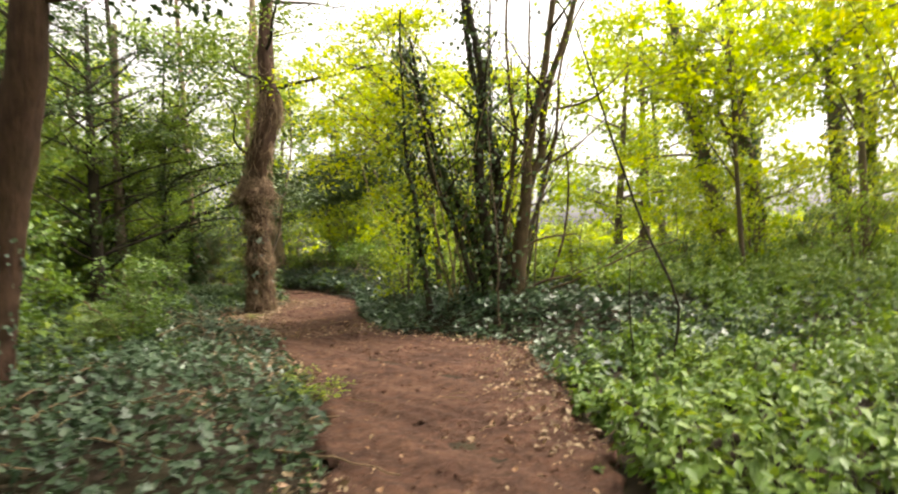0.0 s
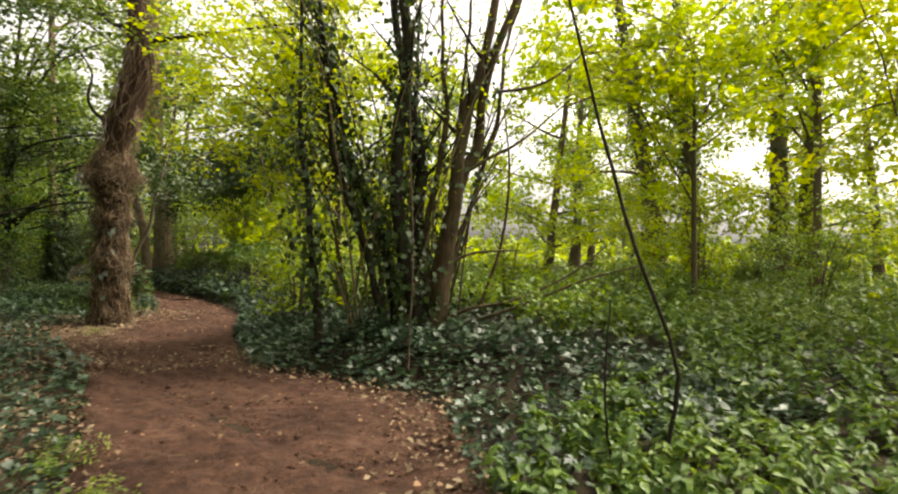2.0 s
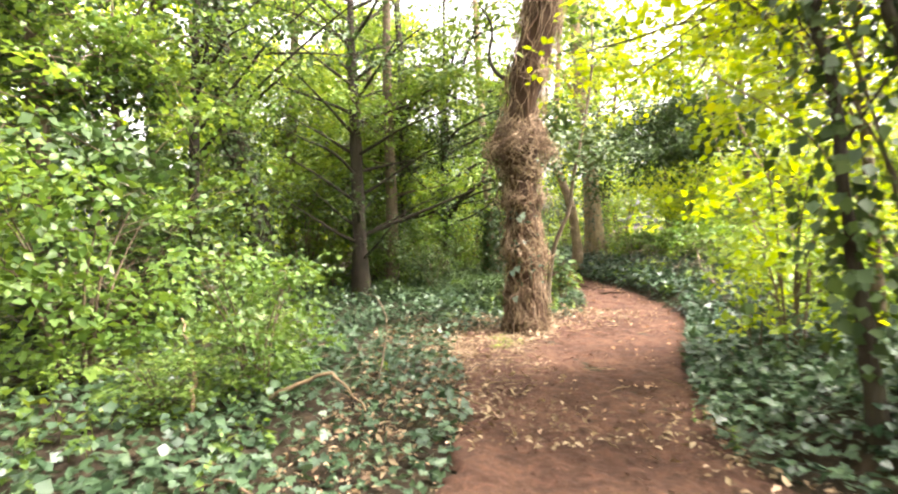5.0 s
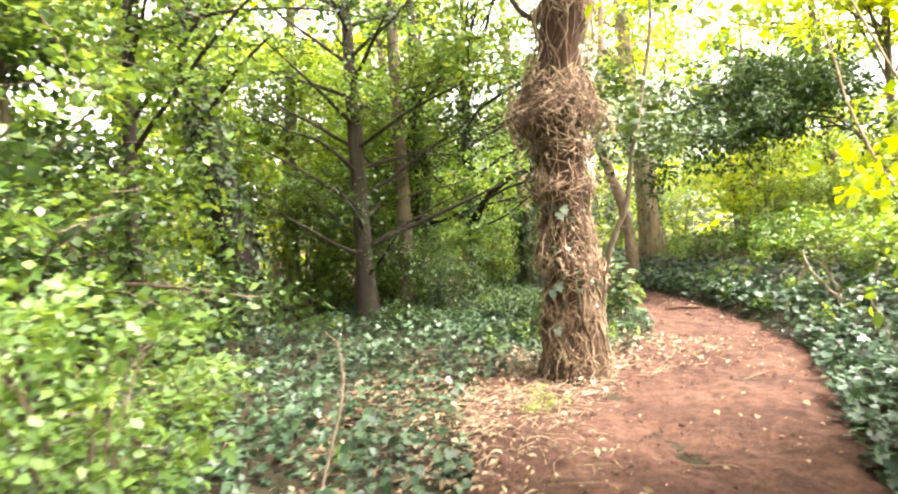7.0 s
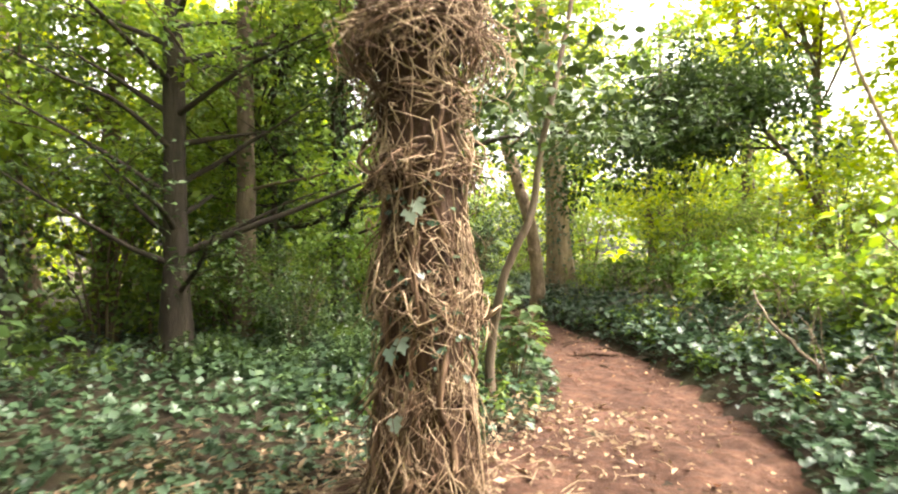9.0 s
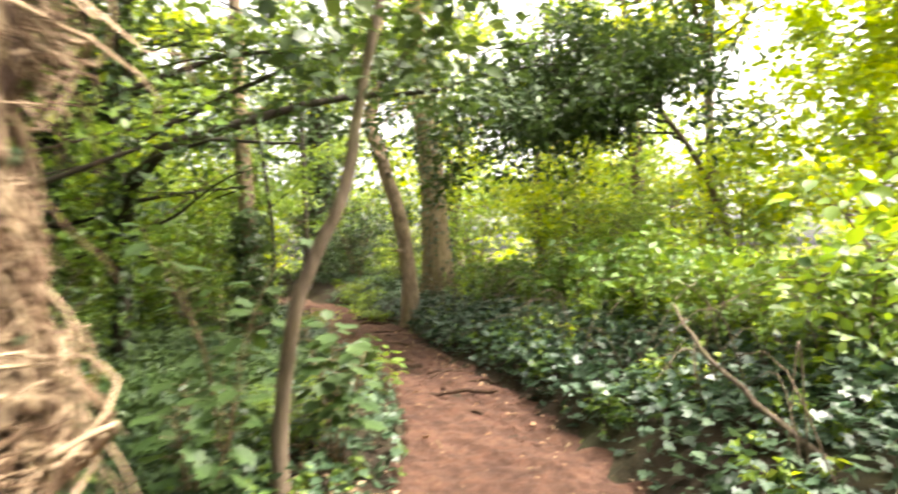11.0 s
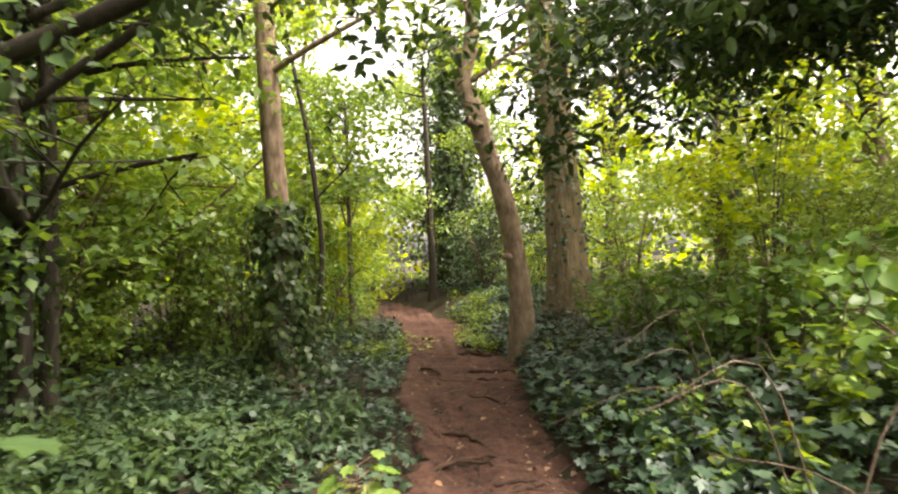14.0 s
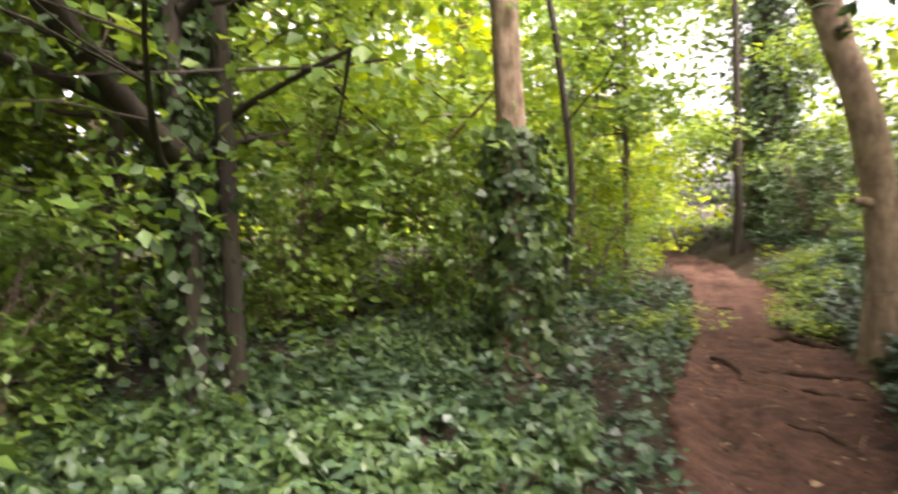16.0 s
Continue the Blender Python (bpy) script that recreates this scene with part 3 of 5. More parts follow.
for x, y, z, dx, dz, rad in ((-0.38, -0.32, 3.12, -0.1, 0.06, 0.075), (-0.33, -0.2, 2.75, 0.1, 0.05, 0.05), (-0.05, -0.12, 1.35, -0.09, 0.02, 0.04)):
    kn = part("knot", mesh_of("knot", *tube(spline([(x, y, z), (x + dx * 0.7, y - 0.1, z + dz), (x + dx, y - 0.17, z + dz * 1.5)], 7), [rad * 1.4, rad, rad * 0.75], 9, 0.15, r), BARK_WARM), leaner, "knotty stub of a lost branch")
    # near-black cap over the stub's end stands for the shade inside
    part("hollow", mesh_of("hollow", *tube([(x + dx, y - 0.165, z + dz * 1.5), (x + dx * 1.04, y - 0.178, z + dz * 1.55)], [rad * 0.7, rad * 0.08], 9), BARK_DARK), kn, "hollow drawn as a near-black cap")
stem_tree("straight_oak", "stout straight pale-barked trunk with moss and stray ivy", ((-7.25, 25.5, 0.25), (-7.3, 25.46, 1.7), (-7.38, 25.42, 3.4), (-7.55, 25.3, 5.1), (-7.7, 25.3, 9), (-7.8, 25.2, 14)),
          [0.36, 0.3, 0.26, 0.22, 0.16, 0.08], BARK_PALE, 32, (8, 0.45, 0.98, 3.4, 0.5, 0.07), (1300, 0.07, 0.0, 0.75, 0.12), (LEAF_LIME, 11, 0.5, 0.1), rough=0.05)
stem_tree("ivy_footed_tree", "slender brown trunk with thick ivy round its foot", ((-8.87, 21.15, 0.05), (-8.83, 21.15, 1.1), (-8.89, 21.11, 2.44), (-8.96, 21.07, 3.9), (-9.0, 21.0, 7), (-9.1, 21, 11)),
          [0.16, 0.13, 0.125, 0.115, 0.09, 0.05], BARK_WARM, 33, (6, 0.56, 0.98, 2.4, 0.6, 0.045), (2600, 0.085, 0.0, 0.36, 0.2), (LEAF_GREEN, 22, 0.5, 0.1), flare=0.9)
stem_tree("dark_sapling", "thin dark crooked sapling with a forked top", ((-8.97, 21.68, 0.1), (-8.95, 21.66, 0.5), (-8.83, 21.75, 1.5), (-8.92, 21.69, 2.77), (-9.03, 21.62, 3.6), (-9.2, 21.5, 4.8)),
          [0.038, 0.034, 0.03, 0.018], BARK_DARK, 34, (3, 0.45, 0.9, 1.2, 0.9, 0.012), None, (LEAF_GREEN, 8, 0.3, 0.07), sides=7, flare=0.2)
stem_tree("leaning_sapling", "smooth brown sapling leaning over the path from its ivy edge", ((-4.95, 16.08, 0.0), (-4.91, 16.06, 0.64), (-4.76, 16.0, 1.16), (-4.62, 16.04, 1.53), (-4.5, 16.12, 1.84), (-4.45, 16.28, 2.44), (-4.34, 16.3, 2.9), (-4.2, 16.6, 4.2), (-4.3, 17, 6)),
          [0.045, 0.04, 0.038, 0.035, 0.03, 0.024, 0.015], BARK, 35, (7, 0.55, 0.98, 1.4, 0.45, 0.007), None, (LEAF_DARK, 10, 0.35, 0.1), sides=12, flare=0.25, shape=OVAL)
stem_tree("ivied_tree", "tall trunk densely clothed in dark ivy", ((-10.6, 14.35, 0.0), (-10.62, 14.34, 1.6), (-10.9, 14.17, 3.2), (-11.1, 14.02, 4.9), (-11.3, 13.9, 7), (-11.5, 13.7, 12)),
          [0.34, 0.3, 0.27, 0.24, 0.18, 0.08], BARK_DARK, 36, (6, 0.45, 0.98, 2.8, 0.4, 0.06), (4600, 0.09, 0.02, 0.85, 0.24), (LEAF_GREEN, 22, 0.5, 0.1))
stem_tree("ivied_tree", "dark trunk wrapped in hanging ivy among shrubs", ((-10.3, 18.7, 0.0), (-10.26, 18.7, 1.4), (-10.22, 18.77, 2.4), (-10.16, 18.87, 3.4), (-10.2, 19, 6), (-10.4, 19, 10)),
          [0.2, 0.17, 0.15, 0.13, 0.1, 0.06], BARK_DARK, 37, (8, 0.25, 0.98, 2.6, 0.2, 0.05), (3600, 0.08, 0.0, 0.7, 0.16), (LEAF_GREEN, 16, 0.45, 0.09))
stem_tree("thin_tree", "thin reddish trunk in evergreen shade", ((-9.73, 18.06, 0.0), (-9.73, 18.06, 0.96), (-9.7, 18.12, 1.8), (-9.69, 18.14, 3.1), (-9.6, 18.1, 6)),
          [0.07, 0.06, 0.055, 0.05, 0.03], BARK_DARK, 38, (5, 0.3, 0.98, 1.8, 0.2, 0.025), None, (LEAF_GREEN, 14, 0.4, 0.09), sides=9)
stem_tree("old_tree", "rugged reddish-brown trunk with pale peeling bark", ((-4.85, 6.15, 0.0), (-4.72, 6.15, 0.62), (-4.54, 6.15, 1.78), (-4.3, 6.15, 2.94), (-4.13, 6.15, 4.09), (-4.0, 6.2, 9)),
          [0.25, 0.23, 0.22, 0.21, 0.17, 0.07], BARK_RED, 39, (6, 0.8, 0.98, 2.8, 0.3, 0.05), (200, 0.07, 0.05, 0.4, 0.08), (LEAF_DARK, 22, 0.4, 0.09))
stem_tree("thin_tree", "thin grey trunk rising from the bramble bank", ((-5.6, 29.0, 0.4), (-5.65, 29.0, 1.6), (-5.7, 29, 3), (-5.5, 29, 6)), [0.14, 0.12, 0.1, 0.06], BARK, 40, (5, 0.35, 0.98, 1.8, 0.4, 0.03), None, (LEAF_LIME, 24, 0.5, 0.11), sides=9)
stem_tree("slender_tree", "dark slender trunk standing beside the distant path", ((-13.85, 31.0, 0.1), (-13.85, 31.0, 1.5), (-13.9, 31.0, 3), (-14, 31.0, 7)), [0.12, 0.11, 0.1, 0.06], BARK_DARK, 41, (5, 0.4, 0.98, 1.8, 0.4, 0.03), None, (LEAF_GREEN, 20, 0.5, 0.11), sides=9)
stem_tree("ivied_tower", "trunk hidden under a dark tower of ivy", ((-14.7, 33.4, 0.1), (-14.7, 33.4, 3), (-14.7, 33.4, 6), (-14.7, 33.4, 9)), [0.5, 0.45, 0.4, 0.2], BARK_DARK, 42, (), (6000, 0.14, 0.0, 0.98, 0.8), None)
for k, (x, y, top, rad) in enumerate(((9.1, 20.0, (7.4, 20.05, 10), 0.26), (10.4, 20.2, (9.4, 20.2, 11), 0.24), (13.4, 20.5, (13.0, 20.5, 10), 0.3), (14.4, 20.8, (14.8, 21, 10), 0.25))):
    z = float(height(x, y))
    stem_tree("ivied_tree", "tall leaning trunk with ivy, beyond the nettles", ((x, y, z), (x * 0.7 + top[0] * 0.3, y, z + 3), (x * 0.35 + top[0] * 0.65, y, z + 6), top), [rad, rad * 0.9, rad * 0.7, rad * 0.4], BARK, 50 + k,
              (8, 0.2, 0.98, 3.4, 0.25, 0.05), (1800, 0.1, 0.1, 0.9, 0.16), (LEAF_LIME, 26, 0.55, 0.12), group="ivied trunks beyond the nettles")

# the yew with its tiers of bare dead branches
r = np.random.default_rng(61)
yew = thing("yew_tree", -9.3, 16.0, 0.0, "dark yew with bare upswept branches and needled sprays", "tree")
c = spline([(0, 0, -0.1), (0, 0, 1.5), (-0.02, 0, 3.8), (-0.03, 0, 4.9), (0, 0, 8)], 30)
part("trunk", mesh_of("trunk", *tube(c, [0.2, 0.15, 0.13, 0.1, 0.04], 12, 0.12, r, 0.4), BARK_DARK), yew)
tips, own = [], []
for k in range(34):
    z = 0.85 + k * 0.19 + r.uniform(-0.1, 0.1)
    a = k * 2.4 + r.uniform(-0.4, 0.4)
    c2 = limb_curve(r, (0, 0, z), a, r.uniform(1.4, 2.8), r.uniform(0.25, 0.7), 9, 0.08)
    part("limb", mesh_of("limb", *tube(c2, [0.045, 0.028, 0.009], 6, 0.1, r), BARK_DARK), yew)
    for j in range(7):
        s = c2[r.integers(3, 9)]
        tc = limb_curve(r, s, a + r.normal(0, 0.9), r.uniform(0.4, 0.9), r.uniform(-0.2, 0.5), 5, 0.2)
        own.append(tube(tc, [0.008, 0.003], 4))
        tips += [tc[-1], tc[2]]
tagged(part("twig", mesh_of("twig", *joined(own), BARK_DARK), yew), kind="stuff")
part("limb", mesh_of("limb", *tube(spline([(0, 0, 1.45), (0.7, 0.4, 1.75), (1.4, 0.8, 2.05), (2.26, 1.2, 2.4)], 16), [0.05, 0.04, 0.02], 7, 0.1, r), BARK_DARK), yew)
part("crown", mesh_of("crown", *spray_leaves(r, np.array(tips), 16, 0.34, 0.09, 0.3, 0.3, 0.35, 0.4), LEAF_YEW, False), yew)
stem_tree("thin_tree", "pale slim trunk behind the yew", ((-9.35, 17.2, 0), (-9.3, 17.2, 2), (-9.3, 17.2, 4), (-9.2, 17.2, 8)), [0.15, 0.14, 0.12, 0.08], BARK, 62, (6, 0.4, 0.98, 2.2, 0.3, 0.03), None, (LEAF_GREEN, 20, 0.5, 0.1), sides=9)

# evergreen boughs that overhang the walk
def canopy(name, label, foot, seed, centre, spread, limbs, mat, per, size, bark=BARK, radius=0.4, rad=0.06, flat=0.3, shape=KITE):
    """A small tree whose limbs reach out to a leafy spread."""
    r = np.random.default_rng(seed)
    x, y = foot
    e = thing(name, x, y, float(height(x, y)), label, "tree")
    off = np.array((centre[0] - x, centre[1] - y, centre[2] - float(height(x, y))))
    top = np.array((off[0] * 0.2, off[1] * 0.2, off[2] * 1.3))
    c = spline([(0, 0, -0.2), top * np.array((0.3, 0.1, 0.35)), top * np.array((0.6, 0.5, 0.7)), top], 20)
    part("trunk", mesh_of("trunk", *tube(c, [rad, rad * 0.85, rad * 0.6, rad * 0.3], 9, 0.08, r, 0.3), bark), e)
    tips, own = [], []
    for k in range(limbs):
        s = c[r.integers(7, 20)]
        q = off + r.uniform(-1, 1, 3) * np.array(spread)
        c2 = spline([s, (s + q) / 2 + np.array((0, 0, 0.25)), q], 10)
        c2[1:] += np.cumsum(r.normal(0, 0.015, (9, 3)), 0)
        part("limb", mesh_of("limb", *tube(c2, [rad * 0.35, rad * 0.2, 0.005], 5, 0.1, r), bark), e)
        for j in range(7):
            tc = limb_curve(r, c2[r.integers(3, 10)], r.uniform(0, 6.28), r.uniform(0.4, 0.9), r.uniform(-0.2, 0.4), 5, 0.2)
            own.append(tube(tc[::2], [0.006, 0.003], 3))
            tips.append(tc[-1])
        tips.append(c2[-1])
    tagged(part("twig", mesh_of("twig", *joined(own), bark), e), kind="stuff")
    part("crown", mesh_of("crown", *spray_leaves(r, np.array(tips), int(per * 1.8), radius, size * 1.05, flat * 0.4, 0.15, 0.25, shape=shape), mat, False), e)
    return e


canopy("overhanging_hazel", "small hazel spreading tiers of lime-green leaves over the path", (-0.2, 12.4), 81, (-1.5, 11.5, 3.6), (1.5, 0.9, 1.5), 26, LEAF_LIME, 18, 0.075, shape=OVAL)
canopy("overhanging_hazel", "hazel with broad tiers of sunlit lime leaves beyond nettles", (6.6, 13.6), 82, (5.4, 12.6, 4.5), (2.6, 1.6, 1.9), 24, LEAF_LIME, 18, 0.12)
canopy("overhanging_hazel", "hazel with arching lime-green sprays above the nettles", (8.4, 10.4), 83, (7.0, 9.6, 4.2), (1.8, 1.8, 1.6), 16, LEAF_LIME, 18, 0.12)
canopy("leafy_tree", "leafy green young tree closing the view behind the yew", (-11.8, 19.0), 84, (-11.0, 18.6, 4.2), (2.4, 2.0, 1.8), 18, LEAF_GREEN, 20, 0.12)
canopy("leafy_tree", "leafy green young tree among evergreen shrubs", (-9.0, 10.6), 85, (-8.9, 10.6, 3.8), (1.6, 1.6, 1.6), 16, LEAF_MID, 20, 0.1)
canopy("leafy_tree", "young tree hung with bright green leaves beyond the bank", (1.2, 23.2), 86, (0.4, 22.6, 4.6), (2.2, 1.8, 2.0), 18, LEAF_LIME, 20, 0.13)
canopy("leafy_tree", "bright lime young tree beyond the straight trunk", (-11.6, 25.2), 88, (-12.2, 25.4, 3.6), (1.6, 1.8, 1.8), 20, LEAF_GREEN, 20, 0.12)
canopy("evergreen_tree", "dark evergreen roofing over the shaded ivy floor", (-11.2, 18.75), 96, (-7.3, 18.4, 4.4), (1.9, 2.4, 0.8), 26, LEAF_MID, 15, 0.11, BARK_DARK, 0.35, 0.08)
canopy("leafy_tree", "dark-boughed tree spreading high behind the dead-ivy tree", (-8.95, 18.8), 99, (-5.6, 16.0, 6.3), (1.6, 1.2, 1.1), 15, LEAF_MID, 16, 0.12, BARK_DARK, 0.45, 0.07)
# added overhead, never in view: keeps sky light off the early path
canopy("leafy_tree", "tall green tree added out of view to shade the start of the walk", (3.4, -1.6), 97, (-0.4, 5.2, 7.4), (3.6, 3.8, 0.8), 58, LEAF_GREEN, 20, 0.16, BARK, 0.55, 0.14)
canopy("dark_conifer", "dark needled conifer with drooping boughs high over the shrubs", (-9.5, 12.0), 90, (-6.8, 12.6, 5.4), (1.9, 1.6, 1.2), 13, LEAF_YEW, 16, 0.09, BARK_DARK, 0.4, 0.1)
canopy("leafy_tree", "tall green tree closing the sky behind the dead-ivy tree", (-8.6, 29.0), 91, (-9.4, 27.0, 8.6), (3.4, 2.2, 2.4), 16, LEAF_GREEN, 20, 0.16, BARK, 0.6, 0.12)
canopy("leafy_tree", "tall lime tree closing the sky over the hazels", (-1.6, 27.6), 92, (-1.6, 25.0, 8.8), (3.8, 2.4, 2.8), 30, LEAF_LIME, 20, 0.17, BARK, 0.6, 0.12)
canopy("leafy_tree", "tall green tree beyond the nettles", (10.5, 15.2), 94, (9.5, 15.0, 6.8), (2.8, 2.0, 1.8), 22, LEAF_LIME, 20, 0.15, BARK, 0.55, 0.1)
canopy("leafy_tree", "green young tree deep in the wood", (-13.4, 16.2), 89, (-13.0, 16.2, 4.4), (2.2, 2.2, 2.2), 18, LEAF_GREEN, 20, 0.13)

r = np.random.default_rng(71)
holly = thing("overhanging_laurel", -1.4, 25.4, float(height(-1.4, 25.4)), "dark glossy evergreen with a broad overhanging bough", "tree")
c = spline([(0, 0, -0.2), (-0.2, -0.3, 1.2), (-0.7, -0.8, 2.4), (-1.4, -1.6, 3.3), (-1.9, -2.2, 4.2)], 24)
part("trunk", mesh_of("trunk", *tube(c, [0.07, 0.06, 0.05, 0.04, 0.02], 9, 0.08, r, 0.3), BARK), holly)
tips = []
for k in range(42):
    s = c[r.integers(13, 24)]
    e = np.array((-2.95, -3.3, 3.0)) + r.normal(0, 1, 3).clip(-1.8, 1.8) * np.array((1.35, 1.1, 0.55))
    c2 = spline([s, (s + e) / 2 + np.array((0, 0, 0.35)), e], 9)
    bow = part("limb", mesh_of("limb", *tube(c2, [0.025, 0.012, 0.005], 5, 0.1, r), BARK_DARK), holly)
    for j in range(7):
        tc = limb_curve(r, c2[r.integers(3, 9)], r.uniform(0, 6.28), r.uniform(0.3, 0.7), r.uniform(-0.5, 0.4), 5, 0.2)
        part("twig", mesh_of("twig", *tube(tc, [0.006, 0.003], 4), BARK_DARK), bow)
        tips += [tc[-1], tc[2]]
part("crown", mesh_of("crown", *spray_leaves(r, np.array(tips), 26, 0.32, 0.125, 0.45, 0.25, 0.5, 0.5, OVAL), LEAF_DARK, False), holly)

bough = thing("evergreen_bough_tree", -8.7, 18.5, 0.05, "dark evergreen whose black bough reaches towards the path", "tree")
c = spline([(0, 0, -0.2), (0.05, 0, 1.2), (0.1, -0.05, 2.2), (0.0, 0, 3.5), (0.1, 0.1, 6)], 24)
part("trunk", mesh_of("trunk", *tube(c, [0.09, 0.08, 0.07, 0.05, 0.03], 10, 0.08, r, 0.1), BARK_DARK), bough)
part("ivy", mesh_of("ivy", *ivy_on(r, c, [0.09, 0.07, 0.03], 1600, 0.075, 0.0, 0.95, 0.16), LEAF_DARK, False), bough, "dark ivy clothing the trunk")
tips = []
for pts, rad in ((((0.1, 0, 1.75), (0.7, -0.5, 2.12), (1.35, -0.72, 2.44), (1.9, -0.5, 2.63), (2.43, -0.2, 2.84), (3.1, 0.15, 3.0), (3.8, 0.3, 3.02)), 0.075), (((0.1, 0, 1.9), (1.2, -0.9, 2.2), (2.4, -1.3, 2.35), (3.4, -1.4, 2.25)), 0.03), (((0, 0, 2.6), (1.0, 0.5, 3.2), (2.2, 0.7, 3.6), (3.4, 0.5, 3.7)), 0.04),
                 (((0, 0, 2.9), (1.0, -1.2, 3.5), (2.6, -2.2, 3.7), (3.9, -2.6, 3.6)), 0.04), (((0, 0, 3.3), (0.9, 0.9, 3.9), (1.9, 1.7, 4.0), (2.8, 2.2, 3.8)), 0.04)):
    c2 = spline(pts, 20)
    c2 = c2 + np.cumsum(r.normal(0, 0.01, c2.shape), 0)
    bow = part("limb", mesh_of("limb", *tube(c2, [rad, rad * 0.7, rad * 0.25], 8, 0.12, r), BARK_DARK), bough)
    for j in range(8 if rad == 0.03 else 22):
        tc = limb_curve(r, c2[r.integers(10 if rad > 0.07 else 6, 20)], r.uniform(0, 6.28), r.uniform(0.3, 0.8), r.uniform(0.2, 0.9) if rad > 0.07 else r.uniform(-0.3, 0.6), 5, 0.2)
        part("twig", mesh_of("twig", *tube(tc, [0.006, 0.003], 4), BARK_DARK), bow)
        tips += [tc[-1], tc[2]]
pieces, more = grow(r, c, 7, 0.3, 0.98, 1.8, 0.2, 0.03)
for p in pieces:
    part("limb", mesh_of("limb", *p, BARK_DARK), bough)
part("crown", mesh_of("crown", *spray_leaves(r, np.array(tips), 14, 0.28, 0.1, 0.5, 0.25, 0.6, 0.5, OVAL), LEAF_DARK, False), bough)


# ---- trees and shrubs of the wood ----
def wood_tree(name, label, seed, tall, rad, limbs, reach, leaves, lean=0.4, low=0.3, rise=0.35, ivy=None):
    r = np.random.default_rng(seed)
    return stem_tree(name, label, ((0, 0, 0), (lean * 0.2, 0.1, tall * 0.25), (lean * 0.6, 0.1, tall * 0.6), (lean, 0.2, tall)), [rad, rad * 0.85, rad * 0.6, rad * 0.2], BARK, seed,
                     (limbs, low, 0.98, reach, rise, rad * 0.28), ivy, leaves, sides=9, steps=18)


def shrub(name, label, seed, tall, spread, stems, mat, per, size, bark=None, radius=0.35, shape=KITE):
    """A bush: thin stems fanning from one foot, leaves in sprays from low down."""
    r = np.random.default_rng(seed)
    e = thing(name, 0, 0, 0, label, "shrub")
    tips = []
    for k in range(stems):
        a = k * 2.4 + r.uniform(-0.4, 0.4)
        s = spread * r.uniform(0.3, 1.0)
        h = tall * r.uniform(0.55, 1.0)
        c = spline([(0.1 * math.cos(a), 0.1 * math.sin(a), -0.15), (0.35 * s * math.cos(a), 0.35 * s * math.sin(a), h * 0.5), (s * math.cos(a + 0.2), s * math.sin(a + 0.2), h)], 12)
        stem = part("stem", mesh_of("stem", *tube(c[::2], [0.022, 0.015, 0.006], 5, 0.1, r), bark or BARK), e)
        own = []
        for j in range(9):
            i = r.integers(2, 12)
            tc = limb_curve(r, c[i], r.uniform(0, 6.28), spread * r.uniform(0.25, 0.6), r.uniform(-0.1, 0.7), 5, 0.2)
            own.append(tube(tc[::2], [0.006, 0.0025], 3))
            tips.append(tc[-1])
        tagged(part("twig", mesh_of("twig", *joined(own), bark or BARK), stem), kind="stuff")
    part("foliage", mesh_of("foliage", *spray_leaves(r, np.array(tips), int(per * 1.8), radius * 0.95, size * 1.06, 0.22, shape=shape), mat, False), e)
    return e


rng = np.random.default_rng(77)
TREES = (
    wood_tree("wood_tree", "slender woodland tree in fresh lime-green leaf", 101, 8.6, 0.17, 11, 3.0, (LEAF_LIME, 26, 0.6, 0.17), 0.8, 0.14),
    wood_tree("wood_tree", "tall woodland tree in fresh green leaf", 102, 9.5, 0.22, 12, 3.2, (LEAF_GREEN, 28, 0.65, 0.17), -0.7, 0.14),
    wood_tree("wood_tree", "ivied woodland tree in green leaf", 103, 9, 0.2, 11, 2.9, (LEAF_GREEN, 26, 0.6, 0.17), 1.2, 0.16, 0.5, (1500, 0.12, 0.02, 0.7, 0.14)),
    wood_tree("wood_tree", "dark evergreen woodland tree with low limbs", 104, 9, 0.18, 16, 2.6, (LEAF_YEW, 30, 0.5, 0.14), 0.2, 0.08, 0.1),
)
SHRUBS = (
    shrub("hazel_bush", "hazel bush in fresh lime-green leaf", 111, 3.6, 1.7, 8, LEAF_LIME, 13, 0.125),
    shrub("understorey_bush", "leafy green understorey bush", 112, 2.8, 1.5, 8, LEAF_GREEN, 16, 0.1),
    shrub("evergreen_bush", "dense dark evergreen bush", 113, 2.9, 1.5, 9, LEAF_DARK, 18, 0.09),
    shrub("understorey_bush", "twiggy mid-green bush with pale shoots", 114, 2.4, 1.5, 8, LEAF_MID, 20, 0.09),
    shrub("bramble_bush", "arching bramble with large bright leaves", 115, 1.0, 1.0, 6, LEAF_BRAMBLE, 8, 0.09, BARK, 0.25, OVAL),
    # bramble again, in the darker nettle leaf colour to stand for shade
    shrub("nettle_clump", "dense bramble bush, leaves coloured deep green in place of shade", 116, 0.95, 0.9, 9, LEAF_HERB, 10, 0.1, BARK, 0.25, OVAL),
)
FIRST = [True] * 10


